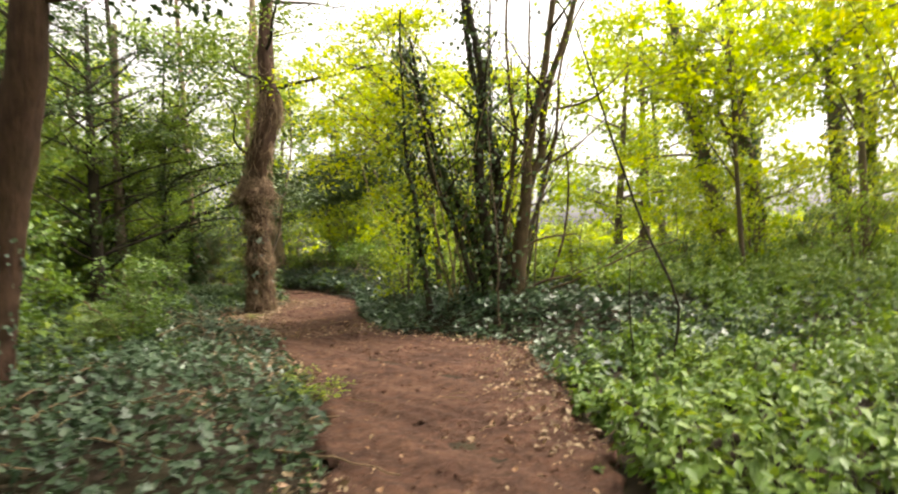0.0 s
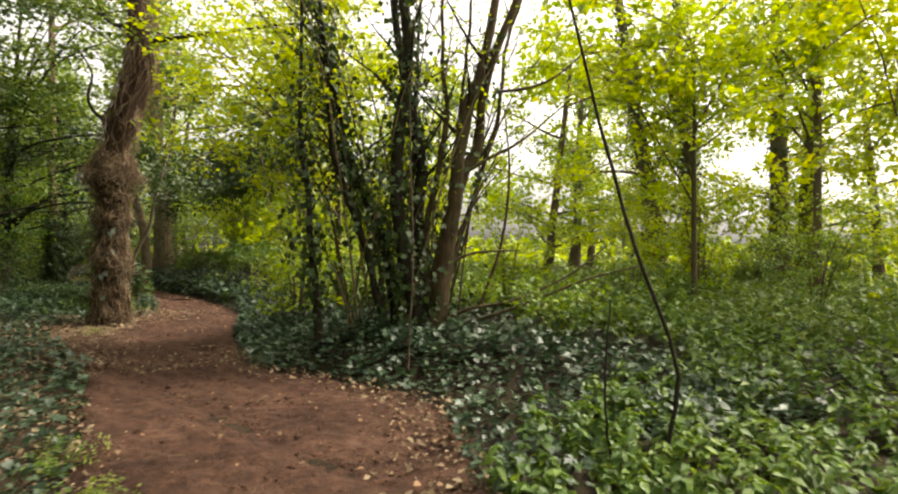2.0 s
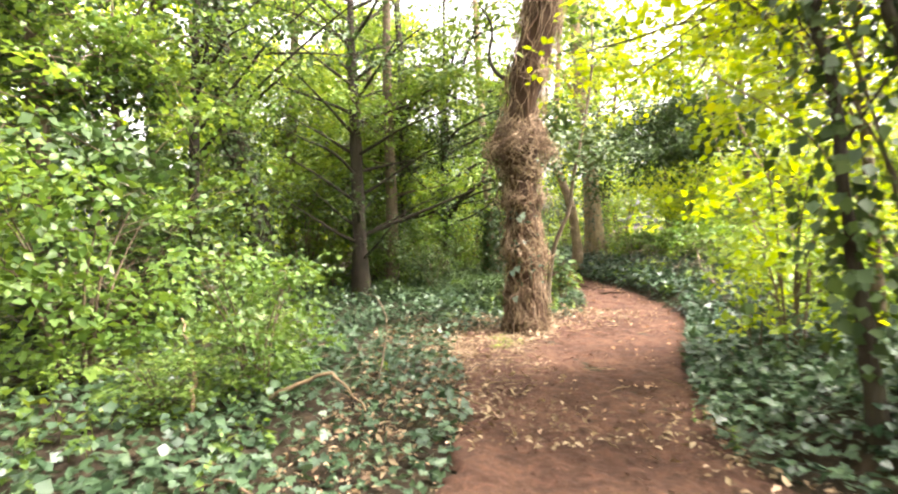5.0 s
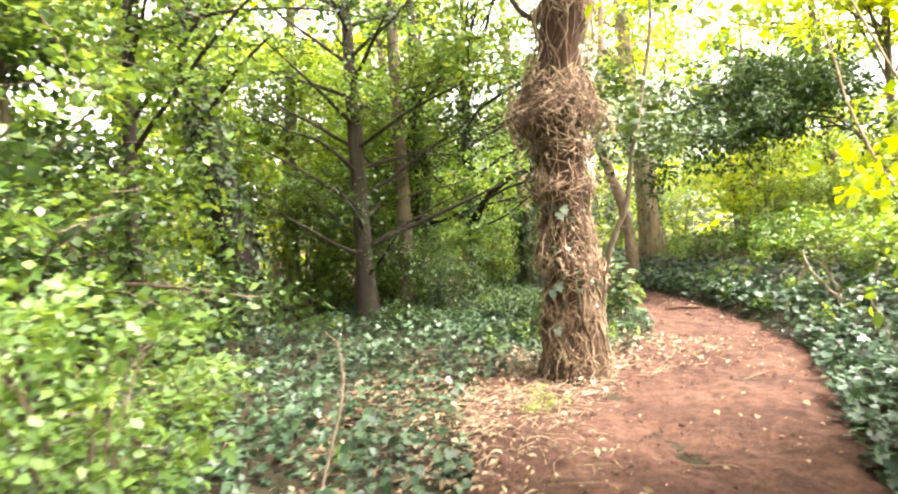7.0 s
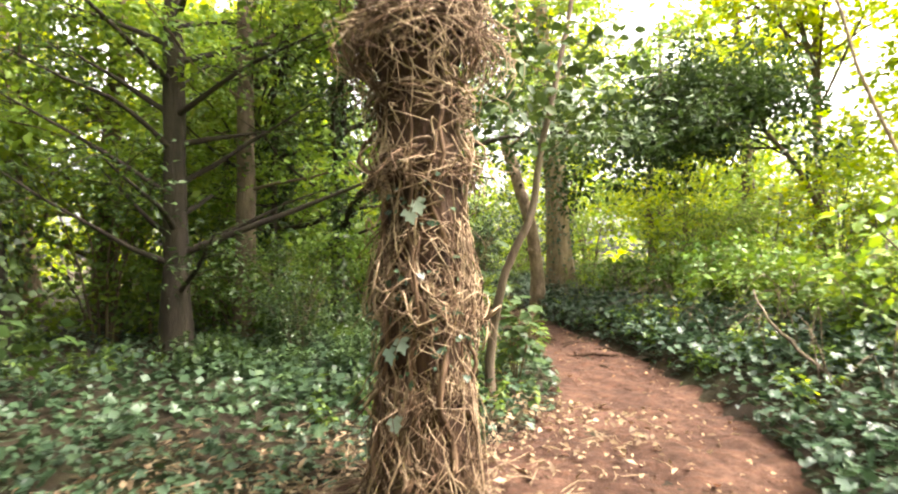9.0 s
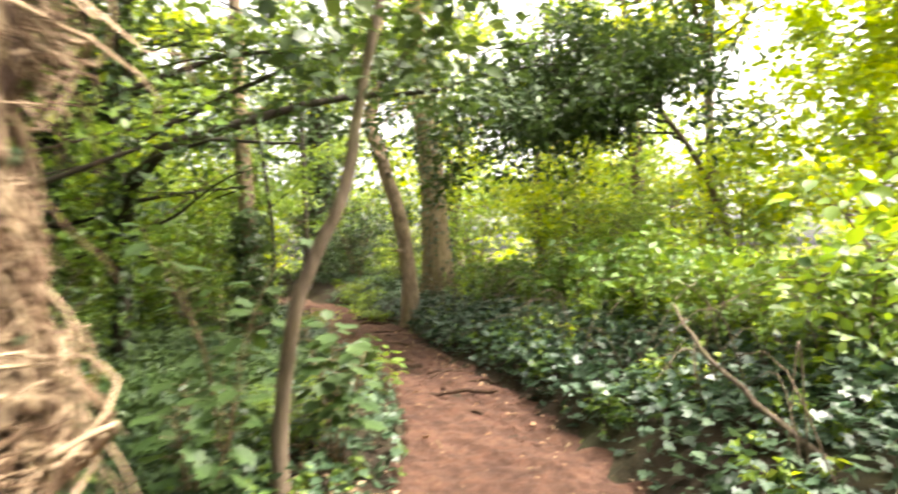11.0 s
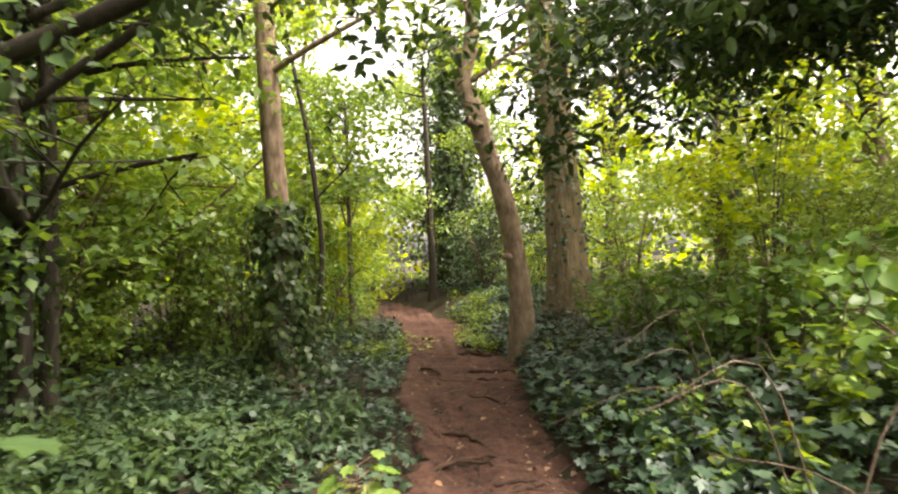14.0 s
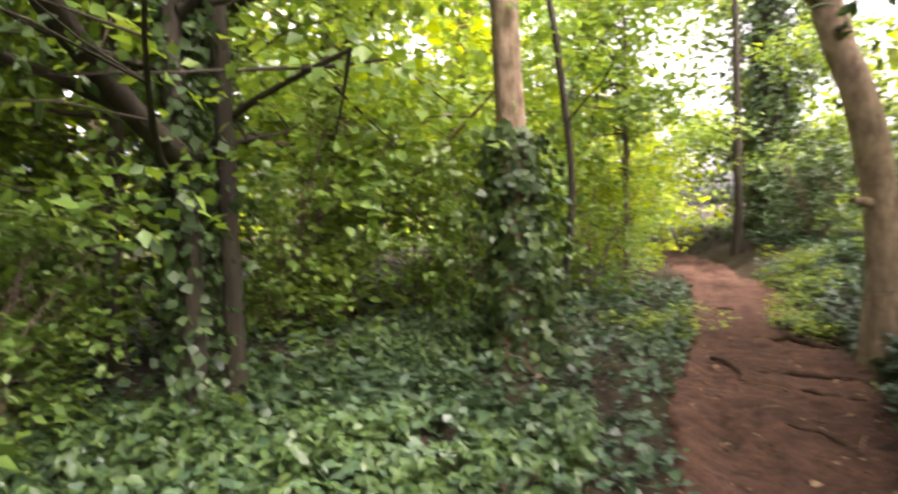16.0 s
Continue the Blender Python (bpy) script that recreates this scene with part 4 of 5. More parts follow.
def plant(protos, k, x, y, turn, size=1.0):
    """Sets the first of a kind itself, then copies."""
    m = pose(x, y, float(height(x, y)) - 0.02, 0, 0, turn) @ Matrix.Diagonal((*((size * 1.5, size * 1.3, size * 0.8) if size < 0.5 and protos is SHRUBS else (size,) * 3), 1))
    slot = k + (0 if protos is TREES else 4)
    if FIRST[slot]:
        FIRST[slot] = False
        protos[k].matrix_world = m
        return
    o = copy_thing(protos[k], pose(0, 0, 0))
    o.matrix_basis = m


# shrubs where they stand: kind, x, y, turn, size
for k, x, y, turn, size in (
    (3, -7.0, 9.0, 10, 1.1), (3, -6.6, 11.0, 50, 0.34), (2, -8.6, 10.4, 100, 1.1), (3, -6.8, 6.3, 160, 1.1), (3, -5.3, 4.3, 20, 1.0), (2, -6.8, 3.2, 70, 1.3), (1, -8.2, 8.0, 0, 1.1),
    (3, -5.1, 8.7, 45, 0.34), (1, -11.6, 16.5, 80, 1.2), (3, -10.2, 12.2, 200, 1.2), (1, -12.0, 13.0, 10, 1.3),
    (1, -12.5, 10.0, 10, 1.4), (3, -11.2, 8.2, 60, 1.3), (1, -9.0, 5.0, 10, 1.3),
    (0, -0.9, 12.6, 30, 0.75), (0, 2.7, 13.0, 140, 0.6), (0, 0.9, 16.2, 200, 0.7), (3, 4.4, 11.8, 15, 0.5), (0, 5.4, 14.2, 40, 0.65), 
    (0, 7.6, 15.2, 190, 0.8), (3, 10.2, 17.2, 70, 0.7), (0, 12.0, 18.6, 10, 0.9), (0, 11.0, 13.0, 100, 1.0),
    (0, 0.2, 21.2, 70, 0.8), (1, -1.6, 23.0, 33, 0.6), (0, 0.6, 22.6, 170, 1.1), (3, -3.6, 26.6, 10, 0.9), (1, -1.9, 28.2, 90, 1.2), (0, -5.0, 30.8, 50, 1.2), (1, -7.8, 30.2, 140, 1.0),
    (1, -11.9, 20.5, 30, 1.0), (1, -11.8, 21.6, 130, 0.9), (3, -10.6, 22.0, 60, 1.0), (1, -11.5, 24.3, 220, 0.9), (0, -13.1, 26.6, 20, 0.85), (0, -15.0, 29.0, 70, 0.85), (4, -9.5, 26.4, 20, 0.5), (4, -8.8, 25.2, 120, 0.4), (4, -8.2, 24.7, 220, 0.35), (4, -10.5, 27.9, 0, 0.5), (4, -9.3, 23.4, 60, 0.4), (1, -11.9, 22.6, 100, 1.1),
    (1, -10.9, 17.9, 75, 0.9), (1, -11.6, 19.9, 160, 1.3), (3, -11.4, 17.3, 250, 1.2), (3, -11.0, 19.6, 15, 0.9), (3, -9.6, 17.3, 70, 0.7), (3, -8.6, 17.4, 160, 0.7), (2, -7.8, 16.6, 20, 0.5), (1, -13.6, 21.0, 20, 1.3), (0, -15.6, 28.0, 60, 1.1), (1, -16.8, 30.0, 30, 1.2), (2, -11.9, 30.8, 210, 0.95), (2, -12.6, 32.0, 40, 1.0),
    (2, -11.4, 33.6, 20, 1.2), (1, -9.6, 28.6, 75, 0.5), (0, -16.2, 25.2, 10, 1.3),
    (0, 1.6, 19.6, 10, 0.8), (1, -3.7, 23.6, 55, 0.6), (0, -1.4, 25.2, 99, 1.0), (0, -4.6, 27.6, 18, 1.1), (0, -18.0, 33.0, 0, 1.3), (1, -15.6, 36.0, 70, 1.4), (1, -14.3, 27.6, 200, 0.9),
    (3, -4.95, 9.5, 20, 0.66), (1, 9.2, 13.6, 10, 0.8), (0, 14.5, 15.0, 10, 1.0), (0, 8.4, 19.0, 10, 0.9), (3, 13.6, 18.2, 10, 0.8),
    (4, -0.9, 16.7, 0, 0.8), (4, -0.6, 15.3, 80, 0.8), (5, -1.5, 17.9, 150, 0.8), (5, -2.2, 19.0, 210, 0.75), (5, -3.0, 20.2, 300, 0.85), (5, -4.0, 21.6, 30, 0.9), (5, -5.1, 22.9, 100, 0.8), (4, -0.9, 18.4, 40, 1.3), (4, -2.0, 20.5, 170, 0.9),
    (1, -5.4, 17.0, 20, 0.2), (1, -4.6, 28.6, 10, 1.2), (1, -2.6, 27.4, 80, 1.1), (4, -0.9, 14.0, 60, 1.0), (4, 0.2, 13.0, 100, 0.9), (4, 2.6, 9.9, 190, 0.7), (4, 3.6, 11.2, 30, 0.8),
    (4, -4.55, 13.2, 10, 0.12), (4, -4.15, 12.75, 90, 0.16), (4, -1.4, 5.8, 0, 0.24), (4, -1.75, 6.7, 90, 0.2),
):
    plant(SHRUBS, k, x, y, turn, size)
# trees of the wood
for k, x, y, turn, size in (
    (1, -3.0, 30.5, 60, 1.0), (0, 1.8, 26.0, 200, 1.0), (0, 6.5, 23.5, 310, 1.0), (2, -6.2, 34.5, 90, 1.1), (0, -10.2, 35.5, 10, 1.1), (1, -15.8, 34.8, 140, 1.0),
    (0, -14.4, 23.4, 40, 1.0), (1, -13.2, 17.5, 210, 1.0), (2, -14.0, 14.2, 330, 1.0), (1, -12.2, 20.7, 25, 0.9), (3, -7.6, 5.0, 70, 0.9), (3, -9.6, 10.0, 160, 1.0), (3, -9.2, 7.2, 10, 0.9), (1, -12.5, 6.0, 20, 1.0),
    (3, -12.8, 11.2, 100, 1.0), (0, -16.5, 18.0, 200, 1.1), (2, -17.2, 22.0, 20, 1.1), (1, -18.2, 27.0, 50, 1.2), (1, -16.0, 10.0, 300, 1.1), (3, -8.6, 0.5, 10, 1.0), (2, 12.5, 24.5, 60, 1.0),
    (0, 16.5, 20.0, 150, 1.0), (1, 9.0, 28.0, 250, 1.1), (0, 13.0, 10.0, 30, 1.0), (1, 6.0, -4.0, 0, 1.0), (2, -3.5, -6.0, 70, 1.0), (1, 3.5, -9.0, 160, 1.1), (0, 9.0, 2.5, 210, 1.0), (1, -10, -4.0, 20, 1.1), (0, 16, 5, 80, 1.1),
    (1, -21, 14, 80, 1.2), (0, -22, 24, 180, 1.2), (2, -22, 32, 40, 1.2), (1, -12, 42, 70, 1.2), (0, -4, 40, 20, 1.2), (1, 4, 36, 110, 1.2), (0, 12, 34, 220, 1.2), (2, -19, 40, 10, 1.2), (1, -24, 6, 10, 1.2), (3, -18, 3, 10, 1.2),
):
    plant(TREES, k, x, y, turn, size)


# ---- ground plants ----
def scatter(rng, n, x0, x1, y0, y1, keep):
    x, y = rng.uniform(x0, x1, n), rng.uniform(y0, y1, n)
    xl, xr = edges(y)
    ok = keep(x, y, xl - x, x - xr)
    return x[ok], y[ok]


def carpet(rng, x, y, lift, size, shape=KITE, slim=1.0, up=0.9):
    n = len(x)
    p = np.stack([x, y, height(x, y) + lift], -1)
    ln = size * rng.uniform(0.55, 1.35, n)
    return leaf_arrays(p, np.array([0, 0, up]) + rng.normal(0, 0.38, (n, 3)), rng.normal(0, 1, (n, 3)), ln, ln * slim, shape)


def patchy(x, y, s, k):
    return wave(x, y, s, k) + 0.6 * wave(x, y, s * 2.7, k + 3)


rng = np.random.default_rng(201)
# ivy beside the path: large lobed leaves near it, plainer ones further off
x, y = scatter(rng, 125000, -12, 4, -1.0, 29, lambda x, y, dl, dr: ((dl > 0.02) & (dl < np.where((y > 15) & (y < 22.5), 3.6, 2.2)) & (rng.uniform(0, 1, len(x)) < np.where(y < 6.5, 0.35 + 0.5 * (patchy(x, y, 1.3, 5) > -0.2), 0.6 + 0.3 * (patchy(x, y, 1.3, 5) > -0.2))) | (dr > 0.0) & (dr < 3.2) & (y > 6.4 + 0.4 * wave(x, y, 1.5, 2))))
ivy_near = new("ivy_carpet", mesh_of("ivy_carpet", *carpet(rng, x, y, np.abs(rng.normal(0.09, 0.07, len(x))), 0.067, IVY), LEAF_IVY, False))
tagged(ivy_near, "dense carpet of glossy lobed ivy leaves along the path", "ivy", kind="stuff")
x, y = scatter(rng, 42000, -8, 2, 9, 26, lambda x, y, dl, dr: (dr > 0.0) & (dr < 1.7 - 0.5 * (y > 18)) & (patchy(x, y, 1.6, 14) > -0.9))
ivy_edge = new("ivy_carpet", mesh_of("ivy_carpet", *carpet(rng, x, y, 0.05 + np.abs(rng.normal(0.1, 0.07, len(x))), 0.078, IVY), LEAF_IVY, False))
tagged(ivy_edge, "bright glossy ivy heaped along the foot of the bank", "ivy", kind="stuff")
x, y = scatter(rng, 170000, -16, 9, -3, 34, lambda x, y, dl, dr: ((dl > 1.6) & (rng.uniform(0, 9, len(x)) > dl - 2) | (dr > 1.2) & (rng.uniform(0, 6, len(x)) > dr - 1) & (y > 6.8)))
ivy_far = new("ivy_carpet", mesh_of("ivy_carpet", *carpet(rng, x, y, np.abs(rng.normal(0.09, 0.07, len(x))), 0.085), LEAF_IVY, False))
tagged(ivy_far, "dark ivy spreading over the shaded woodland floor", "ivy", kind="stuff")


def herbs(name, label, category, mat, seed, n, box, keep, tall, size, per, slim=0.6, stem_mat=None, shape=KITE):
    """Upright plants with leaf pairs up a thin stem."""
    r = np.random.default_rng(seed)
    x, y = scatter(r, n, *box, keep)
    m = len(x)
    h = tall * r.uniform(0.45, 1.3, m) * (0.8 + 0.35 * patchy(x, y, 0.8, 7).clip(-1.2, 1.4))
    z = height(x, y)
    lean = r.normal(0, 0.16, (m, 2))
    u = r.uniform(0.25, 1.0, (m, per))
    p = np.stack([x[:, None] + lean[:, :1] * u * h[:, None], y[:, None] + lean[:, 1:] * u * h[:, None], z[:, None] + u * h[:, None]], -1).reshape(-1, 3)
    a = r.uniform(0, 6.28, m * per)
    out = np.stack([np.cos(a), np.sin(a), -0.25 + 0 * a], -1)
    ln = size * r.uniform(0.6, 1.3, m * per) * (1.25 - 0.5 * u.ravel())
    leaf = leaf_arrays(p, np.array([0, 0, 1.0]) + 0.35 * out + r.normal(0, 0.25, (m * per, 3)), out, ln, ln * slim, shape)
    o = new(name, mesh_of(name, *leaf, mat, False))
    tagged(o, label, category, kind="stuff")
    # stems as thin blades of three sides
    x, y, z, h, lean, m = x[:2500], y[:2500], z[:2500], h[:2500], lean[:2500], min(m, 2500)
    base = np.stack([x, y, z - 0.02], -1)
    top = np.stack([x + lean[:, 0] * h, y + lean[:, 1] * h, z + h], -1)
    w = 0.004
    ring = np.array([(w, 0, 0), (-w / 2, w * 0.87, 0), (-w / 2, -w * 0.87, 0)])
    v = np.concatenate([base[:, None] + ring, top[:, None] + ring * 0.4], 1).reshape(-1, 3)
    f = np.array([(0, 1, 4, 3), (1, 2, 5, 4), (2, 0, 3, 5)])
    s = new(name + "_stems", mesh_of(name + "_stems", v, (f[None] + (np.arange(m) * 6)[:, None, None]).reshape(-1, 4), stem_mat or LEAF_MID))
    tagged(s, "thin green plant stems among the leaves", category, kind="stuff")


herbs("nettle_bed", "bed of fresh green nettles and herbs beside the path", "nettles", LEAF_HERB, 301, 13000, (0.6, 14, -6, 11), lambda x, y, dl, dr: (dr > 0.08) & (np.random.default_rng(3).uniform(0, 1, len(x)) < np.exp(-(dr / 5.5) ** 2)) & (y < 6.6 + 0.75 * dr + 0.4 * wave(x, y, 1.5, 2)), 0.46, 0.1, 13)
herbs("nettle_bed", "far bed of pale green herbs under the trees", "nettles", LEAF_HERB, 302, 3600, (2.6, 16, 9, 21), lambda x, y, dl, dr: dr > 2.5, 0.6, 0.12, 12)
herbs("herb_patch", "thin scatter of green seedlings over the wood floor", "herbs", LEAF_MID, 308, 9000, (-38, 34, -22, 55), lambda x, y, dl, dr: (np.maximum(dl, dr) > 3.0) & (patchy(x, y, 0.35, 8) > -0.5), 0.4, 0.26, 6)
herbs("herb_fringe", "sparse fringe of small green herbs at the path edge", "herbs", LEAF_HERB, 303, 2600, (-8, 2, 2, 26), lambda x, y, dl, dr: ((dl > -0.1) & (dl < 0.35) | (dr > -0.08) & (dr < 0.25)) & (patchy(x, y, 1.1, 9) > 0.45), 0.16, 0.05, 9)
herbs("herb_patch", "low mid-green herbs among the ivy", "herbs", LEAF_MID, 304, 5000, (-14, -2, 3, 30), lambda x, y, dl, dr: (dl > 0.9) & (dl < 8) & (y < 15.5) & (patchy(x, y, 0.6, 12) > 0.1), 0.3, 0.09, 9)
herbs("bramble_bank", "bank of bright yellow-green brambles above the ivy edge", "brambles", LEAF_BRAMBLE, 305, 7000, (-8, 7, 11.5, 28), lambda x, y, dl, dr: (dr > 1.45 + 0.3 * wave(x, y, 1.9, 6)) & (dr < 6) & ~((x > -0.8) & (y < 12.5)), 0.55, 0.1, 15, 0.8)
herbs("bramble_fringe", "young brambles creeping over the ivy edge", "brambles", LEAF_BRAMBLE, 306, 2600, (-7, 0, 15, 24), lambda x, y, dl, dr: (dr > 0.35) & (dr < 1.4) & (patchy(x, y, 1.2, 3) > 0.3), 0.32, 0.085, 11, 0.8)
herbs("left_fringe", "leafy green herbs in the ivy beside the path", "herbs", LEAF_MID, 307, 700, (-8, -4, 15, 23), lambda x, y, dl, dr: (dl > 0.15) & (dl < 1.4) & (patchy(x, y, 0.9, 15) > 0.2), 0.3, 0.085, 9, 0.8)

herbs("bank_fringe", "fresh green herbs hanging over the cut edge of the bank", "herbs", LEAF_HERB, 309, 2400, (-9, -2, 17.5, 27), lambda x, y, dl, dr: (dr > 0.1) & (dr < 0.9) & (patchy(x, y, 1.4, 21) > 0.25), 0.3, 0.075, 10, 0.8)

herbs("dark_herbs", "deep green leafy herbs crowding the shaded ivy floor", "herbs", LEAF_DARK, 310, 5200, (-10, -5, 15, 22), lambda x, y, dl, dr: (dl > 0.75 + 0.3 * wave(x, y, 1.7, 4)) & (dl < 4.2) & (patchy(x, y, 0.9, 17) > -0.7), 0.3, 0.085, 9, 0.65, None, OVAL)

# dead canes among the brambles
r = np.random.default_rng(351)
x, y = scatter(r, 2400, -8, 4, 12.5, 26, lambda x, y, dl, dr: (dr > 0.5) & (dr < 3.5))
canes = []
for x0, y0 in zip(x[:340], y[:340]):
    z0 = float(height(x0, y0))
    a, s, h = r.uniform(0, 6.28), r.uniform(0.3, 1.0), r.uniform(0.25, 0.75)
    c = spline([(x0, y0, z0 - 0.03), (x0 + 0.35 * s * math.cos(a), y0 + 0.35 * s * math.sin(a), z0 + h), (x0 + s * math.cos(a), y0 + s * math.sin(a), z0 + h * r.uniform(0.2, 1.0))], 9)
    canes.append(tube(c, [0.005, 0.004, 0.002], 4, 0.1, r))
tagged(new("bramble_canes", mesh_of("bramble_canes", *joined(canes), BARK)), "dry tan bramble canes arching over the bank", "brambles", kind="stuff")

# litter
x, y = scatter(rng, 12000, -9, 2, 1.5, 26, lambda x, y, dl, dr: ((dl < 0.25) & (dr < 0.2)) & (rng.uniform(0, 1, len(x)) < 0.18 + 0.6 * (np.maximum(dl, dr) > -0.35)))
n = len(x)
p = np.stack([x, y, np.maximum(height(x, y), 0) + 0.025 + rng.uniform(0, 0.008, n)], -1)
ln = rng.uniform(0.01, 0.04, n)
litter = new("leaf_litter", mesh_of("leaf_litter", *leaf_arrays(p, np.array([0, 0, 1.0]) + rng.normal(0, 0.25, (n, 3)), rng.normal(0, 1, (n, 3)), ln, ln * 0.6), LEAF_DEAD, False))
tagged(litter, "small dry brown leaf scraps scattered on the path", "litter", kind="stuff")
x, y = scatter(rng, 44000, -8, 2, 1.5, 17, lambda x, y, dl, dr: (dl > -0.1) & (dl < 1.3) & (patchy(x, y, 1.3, 5) < -0.1) | (dl > -1.4) & (dl < 0.5) & (y > 9.6) & (y < 16.4) & (rng.uniform(-1.5, 0.3, len(x)) < dl) | (dr > -0.7) & (dr < 0.15) & (y > 4) & (y < 11) & (rng.uniform(-0.8, 0.1, len(x)) < dr))
n = len(x)
p = np.stack([x, y, np.maximum(height(x, y), -0.005) + rng.uniform(0.04, 0.07, n)], -1)
ln = rng.uniform(0.02, 0.09, n)
litter2 = new("leaf_litter", mesh_of("leaf_litter", *leaf_arrays(p, np.array([0, 0, 1.0]) + rng.normal(0, 0.4, (n, 3)), rng.normal(0, 1, (n, 3)), ln, ln * 0.55), LEAF_DEAD, False))
tagged(litter2, "drift of tan dead leaves and twigs round the dead-ivy tree", "litter", kind="stuff")

r = np.random.default_rng(571)
twigs = []
for k in range(900):
    x0, y0 = -4.5 + r.normal(0, 0.75), 13.0 + r.normal(0, 1.0)
    if math.hypot(x0 + 4.38, y0 - 13.88) < 0.3 or x0 > float(np.interp(y0, LY, LX)) + 1.2:
        continue
    a, half = r.uniform(0, 6.28), r.uniform(0.03, 0.16)
    z0 = max(float(height(x0, y0)), 0.0) + r.uniform(0.02, 0.06)
    d = np.array((math.cos(a), math.sin(a), 0)) * half
    m = np.array((x0, y0, z0))
    twigs.append(tube(spline([m - d, m + r.normal(0, 0.015, 3) + np.array((0, 0, 0.015)), m + d], 4), [0.003, 0.0045, 0.002], 3))
tagged(new("twig_litter", mesh_of("twig_litter", *joined(twigs), VINE)), "straw-coloured broken ivy twigs strewn round the dead-ivy tree", "litter", kind="stuff")

# the larger dead leaves and ivy leaves beside the walk, one by one
def leaf_pieces(name, shape, mat, seed, count, parent, spots, sizes, lift, tip):
    r = np.random.default_rng(seed)
    shapes = []
    for k in range(5):
        v = shape[0] * np.array((1, r.uniform(0.6, 1.0), r.uniform(0.8, 2.2))) - np.array((0.5, 0, 0))
        shapes.append(mesh_of(name, v, shape[1], mat, False))
    for k in range(count):
        y, x = spots(r)
        o = new(name, shapes[k % 5])
        o.parent = parent
        s = r.uniform(*sizes)
        o.matrix_world = pose(x, y, max(float(height(x, y)), 0.0) + lift * r.uniform(0.7, 1.6), r.normal(0, tip), r.normal(0, tip), r.uniform(0, 360)) @ Matrix.Diagonal((s, s, s, 1))


def on_path(r):
    y = r.uniform(3.2, 24)
    xl, xr = edges(y)
    return y, xl + (xr - xl) * r.choice([r.uniform(0.03, 0.97), r.uniform(0.7, 0.98)])


def by_path(r):
    y = r.uniform(3.0, 22)
    xl, xr = edges(y)
    return y, (xl - r.uniform(0.02, 1.0)) if r.uniform() < 0.6 or y < 9 else (xr + r.uniform(0.02, 0.8))


leaf_pieces("dead_leaf", OVAL, LEAF_DEAD, 501, 280, path, on_path, (0.025, 0.07), 0.035, 14)
leaf_pieces("ivy_leaf", IVY, LEAF_IVY, 502, 290, ivy_near, by_path, (0.055, 0.085), 0.12, 16)

# clods and small stones trodden into the path
r = np.random.default_rng(561)
x, y = scatter(r, 14000, -9, 2, 2.0, 27, lambda x, y, dl, dr: (dl < 0.1) & (dr < 0.1))
n = min(len(x), 3600)
s = r.uniform(0.006, 0.02, n) * r.choice([1.0, 1.8], n, p=[0.93, 0.07])
octa = np.array([(1, 0, 0), (0, 1, 0), (-1, 0, 0), (0, -1, 0), (0, 0, 0.6), (0, 0, -0.6)])
v = np.stack([x[:n], y[:n], np.zeros(n) + 0.006], -1)[:, None] + octa[None] * r.uniform(0.55, 1.4, (n, 6, 3)) * s[:, None, None]
f = np.array([(0, 1, 4), (1, 2, 4), (2, 3, 4), (3, 0, 4), (1, 0, 5), (2, 1, 5), (3, 2, 5), (0, 3, 5)])
tagged(new("clods", mesh_of("clods", v.reshape(-1, 3), (f[None] + (np.arange(n) * 6)[:, None, None]).reshape(-1, 3), DIRT, False)), "small brown clods and stones trodden into the path", "stones", kind="stuff")

# far woods that close the view
r = np.random.default_rng(601)
n = 40000
a, q = r.uniform(0, 2 * np.pi, n), r.uniform(27, 58, n)
x, y, z = -5 + q * np.cos(a), 15 + q * np.sin(a), 7.5 * r.uniform(0, 1, n) ** 1.4
open_side = (a > -0.5 + 2 * np.pi) | (a < 1.25)
z = np.where(open_side, 0.2 + z * 0.3, z)
lumps = patchy(x, y, 0.25, 4) + 0.7 * np.sin(z * 1.1 + x * 0.4)
ok = lumps > -0.75
x, y, z = x[ok], y[ok], z[ok]
n = len(x)
ln = r.uniform(0.3, 0.65, n)
far = new("far_wood", mesh_of("far_wood", *leaf_arrays(np.stack([x, y, z], -1), np.array([0, 0, 0.9]) + r.normal(0, 0.6, (n, 3)), r.normal(0, 1, (n, 3)), ln, ln * 0.7), LEAF_LIME, False))
tagged(far, "distant green woodland foliage closing the view", "woods", kind="stuff")

# sticks and saplings
def stick(name, label, category, pts, rad, mat, group=""):
    b = np.array(pts[0], float)
    r = np.random.default_rng(int(abs(b[0] * 100) + abs(b[1] * 37)))
    c = spline(np.array(pts, float) - b, 14)
    c[1:-1] += r.normal(0, rad * 0.5, (12, 3))
    o = new(name, mesh_of(name, *tube(c, [rad, rad * 0.8, rad * 0.45], 6, 0.1, r), mat))
    o.matrix_world = pose(*b)
    return tagged(o, label, category, group)


